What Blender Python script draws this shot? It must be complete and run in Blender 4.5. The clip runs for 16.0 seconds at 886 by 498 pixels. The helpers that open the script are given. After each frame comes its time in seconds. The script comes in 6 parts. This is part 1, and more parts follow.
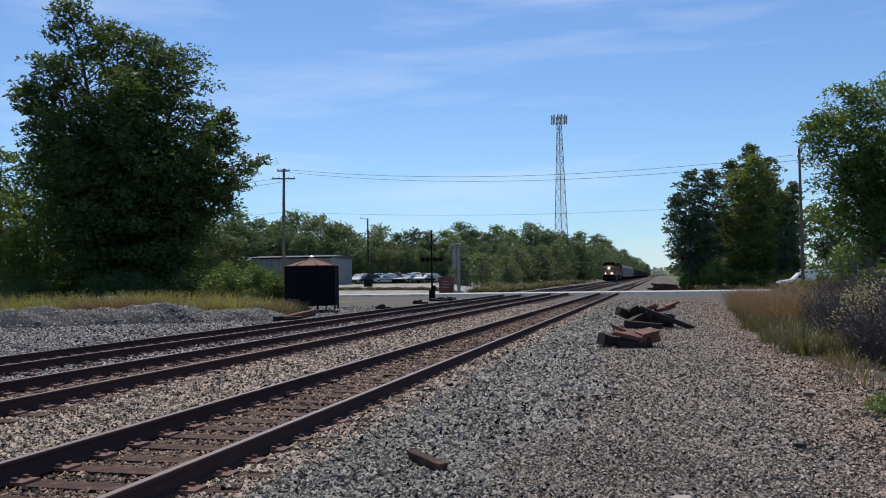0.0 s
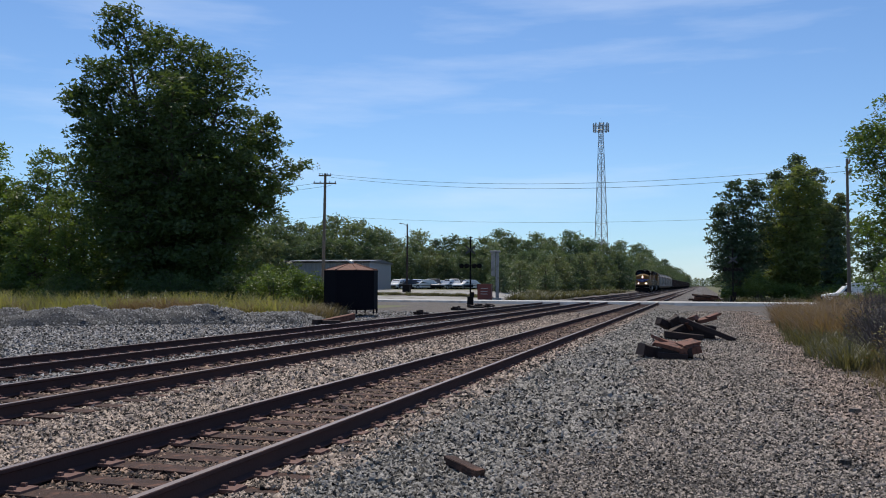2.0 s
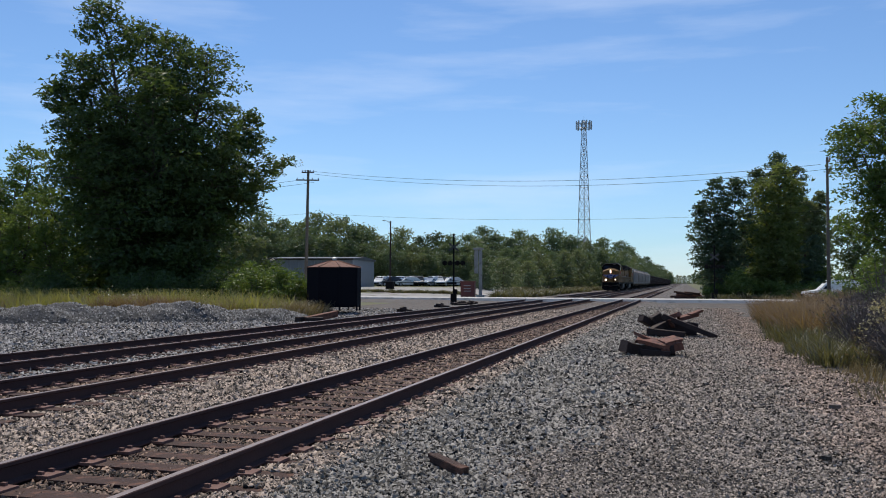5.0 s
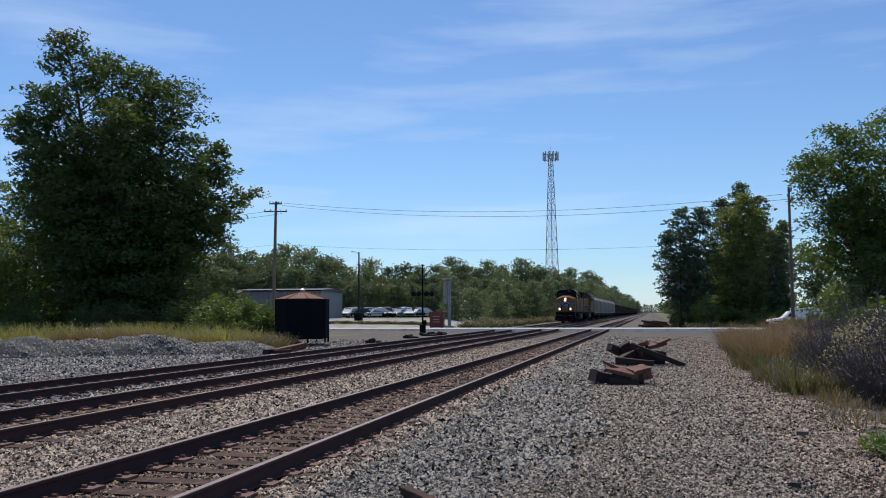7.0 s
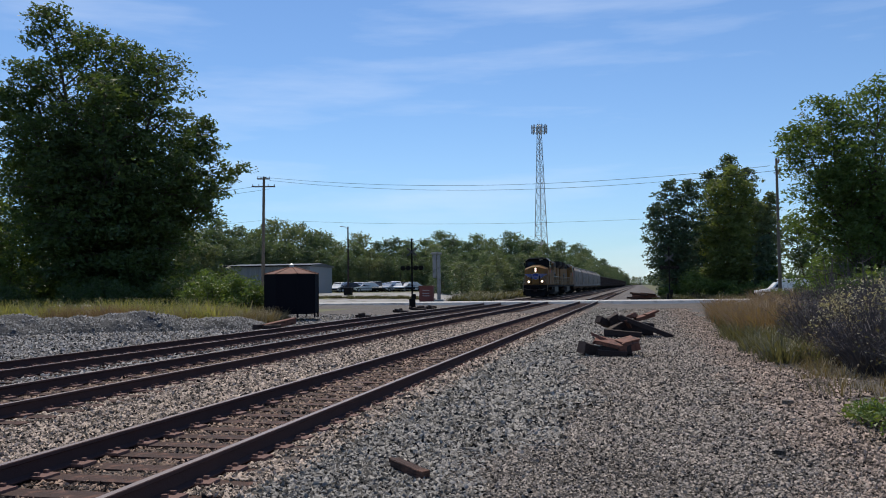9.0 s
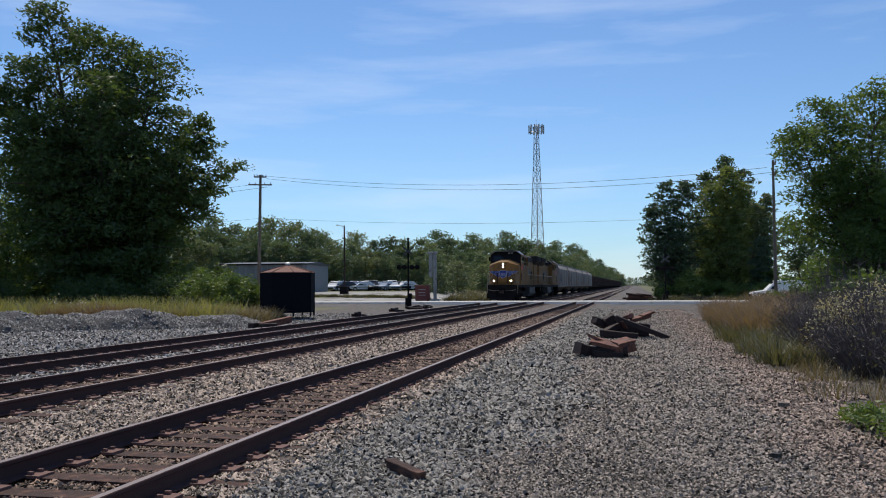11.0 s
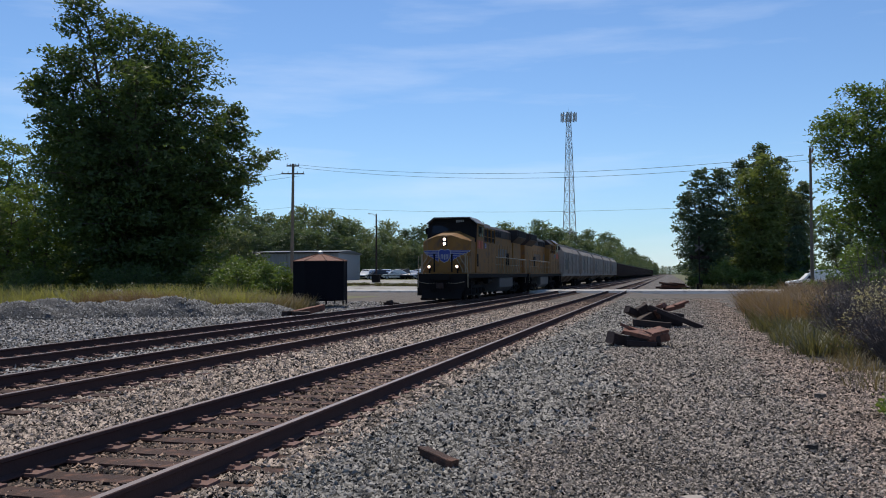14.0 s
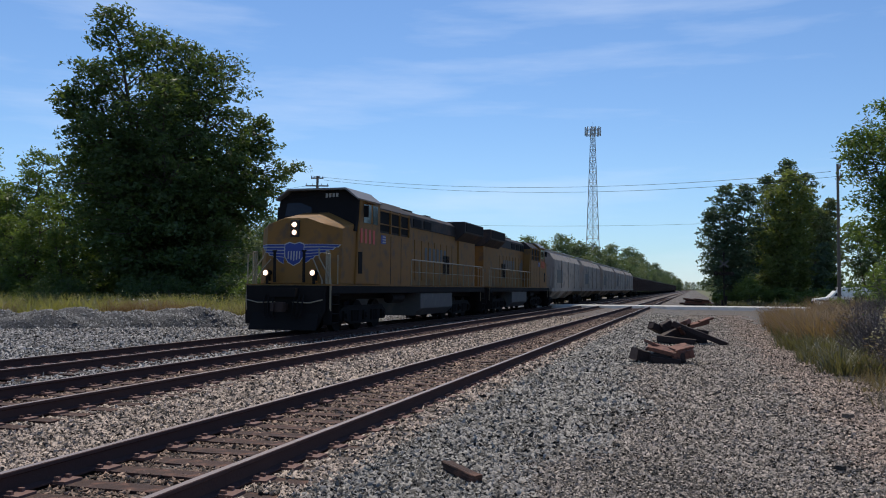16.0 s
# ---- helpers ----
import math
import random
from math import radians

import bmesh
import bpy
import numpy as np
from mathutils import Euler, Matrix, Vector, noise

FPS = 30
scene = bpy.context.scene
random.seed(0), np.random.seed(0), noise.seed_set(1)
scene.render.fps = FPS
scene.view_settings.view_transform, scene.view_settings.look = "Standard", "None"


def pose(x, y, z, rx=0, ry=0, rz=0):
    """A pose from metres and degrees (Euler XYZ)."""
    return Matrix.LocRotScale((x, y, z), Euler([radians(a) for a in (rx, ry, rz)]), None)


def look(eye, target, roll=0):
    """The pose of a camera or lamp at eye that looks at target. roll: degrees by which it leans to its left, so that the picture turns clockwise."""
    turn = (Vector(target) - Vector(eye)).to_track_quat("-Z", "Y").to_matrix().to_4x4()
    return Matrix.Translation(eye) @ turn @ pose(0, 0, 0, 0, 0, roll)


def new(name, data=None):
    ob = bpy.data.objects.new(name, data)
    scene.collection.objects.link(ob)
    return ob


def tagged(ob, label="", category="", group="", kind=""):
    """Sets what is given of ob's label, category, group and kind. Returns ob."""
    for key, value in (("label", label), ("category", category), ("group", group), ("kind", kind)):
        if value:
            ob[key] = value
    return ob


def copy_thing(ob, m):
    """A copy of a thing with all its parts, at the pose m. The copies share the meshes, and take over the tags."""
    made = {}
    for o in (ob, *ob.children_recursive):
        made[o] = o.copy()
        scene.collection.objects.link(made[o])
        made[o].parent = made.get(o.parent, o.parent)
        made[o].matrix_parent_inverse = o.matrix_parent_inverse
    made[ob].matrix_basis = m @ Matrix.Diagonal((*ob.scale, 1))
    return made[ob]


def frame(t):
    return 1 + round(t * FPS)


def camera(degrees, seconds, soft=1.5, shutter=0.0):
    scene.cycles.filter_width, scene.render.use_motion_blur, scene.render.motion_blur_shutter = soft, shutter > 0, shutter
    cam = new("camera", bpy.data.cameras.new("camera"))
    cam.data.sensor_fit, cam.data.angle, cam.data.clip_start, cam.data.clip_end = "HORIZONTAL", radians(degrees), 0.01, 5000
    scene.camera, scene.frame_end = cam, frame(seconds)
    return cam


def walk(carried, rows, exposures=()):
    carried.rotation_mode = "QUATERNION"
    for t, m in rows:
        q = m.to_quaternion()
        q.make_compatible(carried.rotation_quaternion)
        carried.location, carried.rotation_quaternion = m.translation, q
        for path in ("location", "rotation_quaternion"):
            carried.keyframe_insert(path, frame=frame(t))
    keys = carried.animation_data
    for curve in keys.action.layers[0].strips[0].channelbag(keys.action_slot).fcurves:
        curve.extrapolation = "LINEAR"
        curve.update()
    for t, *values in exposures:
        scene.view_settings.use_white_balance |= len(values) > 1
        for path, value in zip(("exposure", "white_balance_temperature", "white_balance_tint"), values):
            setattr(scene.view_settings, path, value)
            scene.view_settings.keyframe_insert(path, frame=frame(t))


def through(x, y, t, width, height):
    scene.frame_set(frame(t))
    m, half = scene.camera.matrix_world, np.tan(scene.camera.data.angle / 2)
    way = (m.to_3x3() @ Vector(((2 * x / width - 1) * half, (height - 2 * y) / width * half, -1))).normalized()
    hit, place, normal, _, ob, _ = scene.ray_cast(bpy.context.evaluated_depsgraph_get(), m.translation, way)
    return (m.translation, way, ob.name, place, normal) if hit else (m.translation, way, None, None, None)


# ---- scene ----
cam = camera(54.3, 16.0, 1.0)
EYE = 1.70
PATH = [
    (0, 0.05, 0.003, -0.018, 14.2, 1.93, 0.88),
    (0.5, 0.036, -0.004, -0.027, 15.441, 3.049, 0.952),
    (1, 0.031, -0.008, -0.031, 15.403, 3.078, 0.95),
    (1.5, 0.029, -0.011, -0.029, 15.688, 2.855, -0.011),
    (2, 0.035, -0.013, -0.022, 16.737, 2.373, -0.198),
    (2.5, 0.053, -0.015, -0.036, 16.703, 1.191, 0.045),
    (3, 0.047, -0.01, -0.032, 16.773, 0.989, 0.076),
    (3.5, 0.042, -0.007, -0.034, 16.283, 1.866, 0.095),
    (4, 0.039, -0.009, -0.03, 15.928, 2.157, -0.234),
    (6.3, 0.009, -0.006, -0.012, 14.646, 2.371, 0.497),
    (6.5, 0.015, 0.002, -0.018, 14.339, 3.049, 0.501),
    (7, 0.011, 0, -0.027, 13.557, 4.226, 0.251),
    (7.5, 0.01, 0.008, -0.017, 12.86, 3.963, 0.835),
    (8, 0.013, 0.005, -0.016, 11.995, 3.228, 1.179),
    (8.5, 0.005, -0.011, -0.015, 12.347, 2.799, 0.67),
    (8.7, 0.027, -0.011, -0.032, 12.857, 2.51, 0.795),
    (11, 0.012, 0.005, -0.018, 12.608, 2.449, 0.37),
    (11.5, 0.014, -0.003, -0.01, 12.706, 2.487, 0.47),
    (12, 0.014, 0, -0.008, 13.226, 2.432, 0.758),
    (12.5, 0.009, -0.01, -0.009, 13.76, 2.406, 0.571),
    (13, 0.007, -0.016, -0.013, 14.21, 2.134, 0.429),
    (13.5, 0.003, -0.018, -0.011, 14.635, 1.856, 0.459),
    (14, 0.003, -0.016, -0.011, 14.696, 1.699, 0.259),
    (14.5, -0.007, -0.013, -0.012, 14.966, 1.808, -0.032),
    (15, -0.012, -0.016, -0.003, 15.132, 2.06, -0.557),
    (15.5, -0.019, -0.018, -0.003, 15.316, 2.326, -0.932),
    (16, -0.019, -0.051, 0, 16.161, 2.568, -0.406),
]
walk(cam, [(t, pose(x, y, EYE + z, 90 + pitch, roll, yaw)) for t, x, y, z, yaw, pitch, roll in PATH])

# ---- light ----
SUN_AZ, SUN_EL = radians(-24), radians(58)      # azimuth from +y towards +x
world = bpy.data.worlds.new("sky")
scene.world = world
world.use_nodes = True
wn, wl = world.node_tree.nodes, world.node_tree.links
wn.clear()
sky = wn.new("ShaderNodeTexSky")
sky.sky_type, sky.sun_disc = "NISHITA", False
sky.sun_elevation, sky.sun_rotation = SUN_EL, SUN_AZ
sky.air_density, sky.dust_density, sky.ozone_density = 1.0, 0.05, 5.0
coord = wn.new("ShaderNodeTexCoord")
mp = wn.new("ShaderNodeMapping")
mp.inputs["Scale"].default_value = (1.2, 1.2, 9.0)
mp.inputs["Rotation"].default_value = (0.05, 0.06, 0.4)
cirrus = wn.new("ShaderNodeTexNoise")
cirrus.inputs["Scale"].default_value, cirrus.inputs["Detail"].default_value = 2.3, 7
cirrus.inputs["Roughness"].default_value = 0.55
ramp = wn.new("ShaderNodeValToRGB")
ramp.color_ramp.elements[0].position, ramp.color_ramp.elements[1].position = 0.50, 0.86
ramp.color_ramp.elements[1].color = (0.42, 0.42, 0.42, 1)
cmix = wn.new("ShaderNodeMixRGB")
cmix.inputs[2].default_value = (8.0, 8.9, 10.5, 1)
bg = wn.new("ShaderNodeBackground")
bg.inputs["Strength"].default_value = 0.105
wout = wn.new("ShaderNodeOutputWorld")
wl.new(coord.outputs["Generated"], mp.inputs["Vector"])
wl.new(mp.outputs["Vector"], cirrus.inputs["Vector"])
wl.new(cirrus.outputs["Fac"], ramp.inputs["Fac"])
wl.new(ramp.outputs["Color"], cmix.inputs[0])
tint = wn.new("ShaderNodeMixRGB")
tint.blend_type = "MULTIPLY"
tint.inputs[0].default_value = 1.0
height = wn.new("ShaderNodeSeparateXYZ")
low_sky = wn.new("ShaderNodeMapRange")
low_sky.inputs["From Min"].default_value, low_sky.inputs["From Max"].default_value = 0.0, 0.13
air = wn.new("ShaderNodeMixRGB")
air.inputs[1].default_value, air.inputs[2].default_value = (0.68, 0.86, 1.08, 1), (0.89, 1.0, 1.12, 1)
wl.new(coord.outputs["Generated"], height.inputs["Vector"])
wl.new(height.outputs["Z"], low_sky.inputs["Value"])
wl.new(low_sky.outputs["Result"], air.inputs[0])
wl.new(air.outputs["Color"], tint.inputs[2])
wl.new(sky.outputs["Color"], tint.inputs[1])
wl.new(tint.outputs["Color"], cmix.inputs[1])
wl.new(cmix.outputs["Color"], bg.inputs["Color"])
wl.new(bg.outputs["Background"], wout.inputs["Surface"])
sun = new("sun", bpy.data.lights.new("sun", "SUN"))
sun.data.energy, sun.data.angle, sun.data.color = 3.6, radians(0.5), (1.0, 0.915, 0.79)
sun.matrix_world = look((0, 0, 0), (-math.sin(SUN_AZ) * math.cos(SUN_EL), -math.cos(SUN_AZ) * math.cos(SUN_EL), -math.sin(SUN_EL)))

# ---- materials ----
def tree_of(name):
    m = bpy.data.materials.new(name)
    m.use_nodes = True
    nt = m.node_tree
    return m, nt.nodes, nt.links, nt.nodes["Principled BSDF"]


def surface(name, a, b, rough=0.7, metal=0.0, *, gloss=0.4, fine=40.0, coarse=2.5, bump=0.15, spread=0.5, stain=None, island=False, stretch=(1, 1, 1)):
    """A worn surface between colours a and b, with fine grain, coarse blotches, bump and an optional stain colour."""
    m, n, l, p = tree_of(name)
    tc, mapn = n.new("ShaderNodeTexCoord"), n.new("ShaderNodeMapping")
    mapn.inputs["Scale"].default_value = stretch
    l.new(tc.outputs["Object"], mapn.inputs["Vector"])
    n1, n2 = n.new("ShaderNodeTexNoise"), n.new("ShaderNodeTexNoise")
    for nn, sc in ((n1, fine), (n2, coarse)):
        nn.inputs["Scale"].default_value, nn.inputs["Detail"].default_value = sc, 6
        l.new(mapn.outputs["Vector"], nn.inputs["Vector"])
    mix = n.new("ShaderNodeMixRGB")
    mix.inputs[1].default_value, mix.inputs[2].default_value = (*a, 1), (*b, 1)
    ad = n.new("ShaderNodeMath"); ad.operation = "MULTIPLY_ADD"
    ad.inputs[1].default_value, ad.inputs[2].default_value = spread, 0.5 - spread / 2
    s2 = n.new("ShaderNodeMath"); s2.operation = "MULTIPLY_ADD"; s2.inputs[1].default_value = 1.6; s2.inputs[2].default_value = -0.3
    mean = n.new("ShaderNodeMath"); mean.operation = "ADD"
    half = n.new("ShaderNodeMath"); half.operation = "MULTIPLY"; half.inputs[1].default_value = 0.5
    l.new(n1.outputs["Fac"], mean.inputs[0]); l.new(n2.outputs["Fac"], mean.inputs[1])
    l.new(mean.outputs[0], half.inputs[0])
    l.new(half.outputs[0], s2.inputs[0])
    source = s2.outputs[0]
    if island:
        geo = n.new("ShaderNodeNewGeometry")
        oi = n.new("ShaderNodeObjectInfo")
        add = n.new("ShaderNodeMath"); add.operation = "ADD"
        frac = n.new("ShaderNodeMath"); frac.operation = "FRACT"
        l.new(geo.outputs["Random Per Island"], add.inputs[0]); l.new(oi.outputs["Random"], add.inputs[1])
        l.new(add.outputs[0], frac.inputs[0])
        mm = n.new("ShaderNodeMath"); mm.operation = "MULTIPLY_ADD"; mm.inputs[1].default_value = 0.62
        hh = n.new("ShaderNodeMath"); hh.operation = "MULTIPLY"; hh.inputs[1].default_value = 0.38
        l.new(source, hh.inputs[0]); l.new(frac.outputs[0], mm.inputs[0]); l.new(hh.outputs[0], mm.inputs[2])
        source = mm.outputs[0]
    l.new(source, ad.inputs[0])
    l.new(ad.outputs[0], mix.inputs[0])
    colour = mix.outputs["Color"]
    if stain:
        n3 = n.new("ShaderNodeTexNoise"); n3.inputs["Scale"].default_value = coarse * 1.7; n3.inputs["Detail"].default_value = 8
        l.new(tc.outputs["Object"], n3.inputs["Vector"])
        r = n.new("ShaderNodeValToRGB"); r.color_ramp.elements[0].position, r.color_ramp.elements[1].position = 0.52, 0.68
        mx = n.new("ShaderNodeMixRGB"); mx.inputs[2].default_value = (*stain, 1)
        l.new(n3.outputs["Fac"], r.inputs["Fac"]); l.new(r.outputs["Color"], mx.inputs[0]); l.new(colour, mx.inputs[1])
        colour = mx.outputs["Color"]
    l.new(colour, p.inputs["Base Color"])
    p.inputs["Roughness"].default_value, p.inputs["Metallic"].default_value = rough, metal
    p.inputs["Specular IOR Level"].default_value = gloss
    if bump:
        bp = n.new("ShaderNodeBump"); bp.inputs["Strength"].default_value, bp.inputs["Distance"].default_value = bump, 0.02
        l.new(n1.outputs["Fac"], bp.inputs["Height"]); l.new(bp.outputs["Normal"], p.inputs["Normal"])
    return m


def leafy(name, a, b, through=0.35):
    """Leaves: each one its own tint, lit through from behind."""
    m, n, l, p = tree_of(name)
    geo, oi = n.new("ShaderNodeNewGeometry"), n.new("ShaderNodeObjectInfo")
    add = n.new("ShaderNodeMath"); add.operation = "MULTIPLY_ADD"; add.inputs[1].default_value = 0.35
    sc = n.new("ShaderNodeMath"); sc.operation = "MULTIPLY"; sc.inputs[1].default_value = 0.65
    l.new(oi.outputs["Random"], add.inputs[0]); l.new(geo.outputs["Random Per Island"], sc.inputs[0]); l.new(sc.outputs[0], add.inputs[2])
    mix = n.new("ShaderNodeMixRGB"); mix.inputs[1].default_value, mix.inputs[2].default_value = (*a, 1), (*b, 1)
    l.new(add.outputs[0], mix.inputs[0])
    l.new(mix.outputs["Color"], p.inputs["Base Color"])
    p.inputs["Roughness"].default_value = 0.55
    tr = n.new("ShaderNodeBsdfTranslucent")
    bright = n.new("ShaderNodeMixRGB"); bright.blend_type = "MULTIPLY"; bright.inputs[0].default_value = 1; bright.inputs[2].default_value = (1.5, 1.4, 0.7, 1)
    l.new(mix.outputs["Color"], bright.inputs[1]); l.new(bright.outputs["Color"], tr.inputs["Color"])
    ms = n.new("ShaderNodeMixShader"); ms.inputs[0].default_value = through
    l.new(p.outputs[0], ms.inputs[1]); l.new(tr.outputs[0], ms.inputs[2]); l.new(ms.outputs[0], n["Material Output"].inputs["Surface"])
    return m


def stony(name, a, b, cell=28.0, bump=0.6):
    """Loose stones seen from a distance: cells of differing grey, with relief."""
    m, n, l, p = tree_of(name)
    tc = n.new("ShaderNodeTexCoord")
    vo = n.new("ShaderNodeTexVoronoi"); vo.inputs["Scale"].default_value = cell
    big = n.new("ShaderNodeTexNoise"); big.inputs["Scale"].default_value, big.inputs["Detail"].default_value = 0.7, 9
    big.inputs["Roughness"].default_value = 0.72
    for q in (vo, big):
        l.new(tc.outputs["Object"], q.inputs["Vector"])
    sep = n.new("ShaderNodeSeparateColor"); l.new(vo.outputs["Color"], sep.inputs["Color"])
    mix = n.new("ShaderNodeMixRGB"); mix.inputs[1].default_value, mix.inputs[2].default_value = (*a, 1), (*b, 1)
    l.new(sep.outputs[0], mix.inputs[0])
    mul = n.new("ShaderNodeMixRGB"); mul.blend_type = "MULTIPLY"; mul.inputs[0].default_value = 0.7
    r = n.new("ShaderNodeValToRGB"); r.color_ramp.elements[0].position, r.color_ramp.elements[1].position = 0.35, 0.65
    r.color_ramp.elements[0].color, r.color_ramp.elements[1].color = (0.5, 0.46, 0.42, 1), (1.1, 1.08, 1.05, 1)
    l.new(big.outputs["Fac"], r.inputs["Fac"]); l.new(mix.outputs["Color"], mul.inputs[1]); l.new(r.outputs["Color"], mul.inputs[2])
    l.new(mul.outputs["Color"], p.inputs["Base Color"])
    p.inputs["Roughness"].default_value = 0.85
    bp = n.new("ShaderNodeBump"); bp.inputs["Strength"].default_value, bp.inputs["Distance"].default_value = bump, 0.03; bp.invert = True
    l.new(vo.outputs["Distance"], bp.inputs["Height"]); l.new(bp.outputs["Normal"], p.inputs["Normal"])
    return m


def glow(name, colour, power):
    m, n, l, p = tree_of(name)
    p.inputs["Base Color"].default_value = (*colour, 1)
    p.inputs["Emission Color"].default_value, p.inputs["Emission Strength"].default_value = (*colour, 1), power
    return m


# gravel bed kept dark, so gaps between loose stones carry painted shade
GRAVEL = stony("gap_shaded_grey_stone", (0.012, 0.0105, 0.0095), (0.20, 0.172, 0.148))
BALLAST = stony("brown_track_ballast", (0.018, 0.0125, 0.010), (0.17, 0.125, 0.100))
DIRT = stony("dry_dirt", (0.045, 0.037, 0.030), (0.135, 0.110, 0.089), 9.0, 0.7)
LOT = surface("dusty_worn_lot_concrete", (0.26, 0.245, 0.22), (0.40, 0.38, 0.345), 0.9, fine=12, coarse=0.35, bump=0.2, stain=(0.15, 0.14, 0.10))
PLATE = surface("dusty_rusty_plate", (0.11, 0.055, 0.045), (0.24, 0.135, 0.11), 0.85, fine=30, coarse=5, bump=0.2)
MEADOW = surface("rough_meadow", (0.07, 0.09, 0.03), (0.16, 0.15, 0.07), 0.95, fine=9, coarse=0.25, bump=0.5, stain=(0.17, 0.13, 0.07))
# stones differ in tone; the wide spread also paints sunlit tops and self-shadow
STONE_GREY = surface("trodden_grey_stone", (0.010, 0.0086, 0.0077), (0.39, 0.335, 0.288), 0.75, gloss=0.25, fine=60, coarse=0.7, bump=0.2, island=True, spread=2.1)
STONE_COOL = surface("cool_shoulder_ballast_stone", (0.007, 0.0071, 0.0074), (0.31, 0.292, 0.268), 0.7, gloss=0.3, fine=60, coarse=0.7, bump=0.2, island=True, spread=2.2)
STONE_RED = surface("reddish_brown_gravel_stone", (0.016, 0.0115, 0.0095), (0.44, 0.345, 0.285), 0.8, gloss=0.25, fine=60, coarse=0.7, bump=0.2, island=True, spread=2.0)
STONE_BROWN = surface("rust_stained_ballast_stone", (0.010, 0.0080, 0.0072), (0.49, 0.395, 0.325), 0.8, gloss=0.25, fine=60, coarse=0.9, bump=0.2, island=True, spread=2.2)
STONE_RUSTY = surface("oily_rust_brown_ballast_stone", (0.010, 0.0068, 0.0058), (0.34, 0.235, 0.175), 0.8, gloss=0.25, fine=60, coarse=0.9, bump=0.2, island=True, spread=1.9)
STONE_BLUE = surface("cool_grey_ballast_stone", (0.010, 0.010, 0.0105), (0.36, 0.35, 0.345), 0.8, gloss=0.3, fine=60, coarse=9, bump=0.2, island=True, spread=1.9)
# mound stone and bed: shade of the backlit faces put into the colour
STONE_MOUND = surface("shade_toned_mound_stone", (0.008, 0.0085, 0.0095), (0.23, 0.235, 0.245), 0.75, gloss=0.3, fine=60, coarse=9, bump=0.2, island=True, spread=2.0)
GRAVEL_BLUE = stony("shade_toned_mound_bed", (0.018, 0.018, 0.020), (0.12, 0.121, 0.126))
RAIL_SIDE = surface("rusty_rail_steel", (0.050, 0.030, 0.029), (0.100, 0.058, 0.052), 0.85, 0.1, gloss=0.12, fine=50, coarse=3, bump=0.2)
RAIL_TOP = surface("worn_bright_rail_steel", (0.15, 0.115, 0.108), (0.24, 0.20, 0.19), 0.5, 0.5, fine=30, coarse=2, bump=0.02)
TIE = surface("weathered_creosote_wood", (0.028, 0.016, 0.012), (0.090, 0.047, 0.034), 0.9, fine=30, coarse=4, bump=0.6, island=True, stretch=(0.3, 3, 3), stain=(0.15, 0.072, 0.046))
RUST = surface("rusted_iron", (0.11, 0.045, 0.03), (0.28, 0.12, 0.08), 0.8, 0.1, fine=35, coarse=5, bump=0.4, stain=(0.06, 0.03, 0.025))
DARK_IRON = surface("dark_rusty_iron", (0.02, 0.014, 0.013), (0.06, 0.035, 0.03), 0.75, 0.2, fine=35, coarse=4, bump=0.3)
CONCRETE = surface("pale_concrete", (0.42, 0.40, 0.37), (0.58, 0.56, 0.52), 0.9, fine=20, coarse=0.8, bump=0.2, stain=(0.33, 0.31, 0.28))
BARK = surface("bark", (0.05, 0.04, 0.03), (0.13, 0.10, 0.075), 0.95, fine=14, coarse=2, bump=0.8, stretch=(2, 2, 0.4))
POLE_WOOD = surface("grey_pole_wood", (0.12, 0.09, 0.07), (0.22, 0.18, 0.14), 0.9, fine=30, coarse=2, bump=0.4, stretch=(3, 3, 0.3))
LEAF_DARK = leafy("dark_green_leaf", (0.036, 0.064, 0.022), (0.092, 0.138, 0.046), 0.45)
LEAF_MID = leafy("green_leaf", (0.065, 0.115, 0.032), (0.145, 0.205, 0.06), 0.5)
LEAF_LIGHT = leafy("light_green_leaf", (0.07, 0.12, 0.025), (0.17, 0.23, 0.06))
# muted and blued: distance haze is put into this leaf colour
LEAF_FOREST = leafy("haze_toned_woodland_leaf", (0.070, 0.112, 0.060), (0.135, 0.180, 0.098), 0.4)
LEAF_SAGE = leafy("sage_green_leaf", (0.095, 0.130, 0.068), (0.180, 0.215, 0.115), 0.4)
LEAF_DEEP = leafy("deep_blue_green_leaf", (0.042, 0.076, 0.044), (0.092, 0.134, 0.076), 0.38)
LEAF_VINE = leafy("yellowish_vine_leaf", (0.085, 0.125, 0.038), (0.180, 0.220, 0.080), 0.5)
GRASS_GREEN = leafy("yellow_green_grass", (0.12, 0.135, 0.05), (0.26, 0.26, 0.11), 0.5)
GRASS_MUTED = leafy("muted_olive_weed", (0.075, 0.077, 0.044), (0.150, 0.146, 0.082), 0.3)
GRASS_RUST = leafy("rust_brown_dry_grass", (0.12, 0.084, 0.060), (0.235, 0.168, 0.118), 0.35)
GRASS_DRY = leafy("straw_dry_grass", (0.15, 0.12, 0.07), (0.30, 0.25, 0.15), 0.2)
LEAF_PALE = leafy("pale_seed_leaf", (0.26, 0.235, 0.15), (0.56, 0.51, 0.37))
TWIG = surface("grey_dead_twig", (0.046, 0.039, 0.038), (0.175, 0.147, 0.138), 0.9, fine=20, coarse=3, bump=0.2, island=True)
# darker than true armour yellow: shade of the sides put into the paint
YELLOW = surface("shade_toned_yellow_paint", (0.20, 0.098, 0.028), (0.262, 0.129, 0.036), 0.6, gloss=0.15, fine=25, coarse=1.2, bump=0.03, stain=(0.14, 0.085, 0.048))
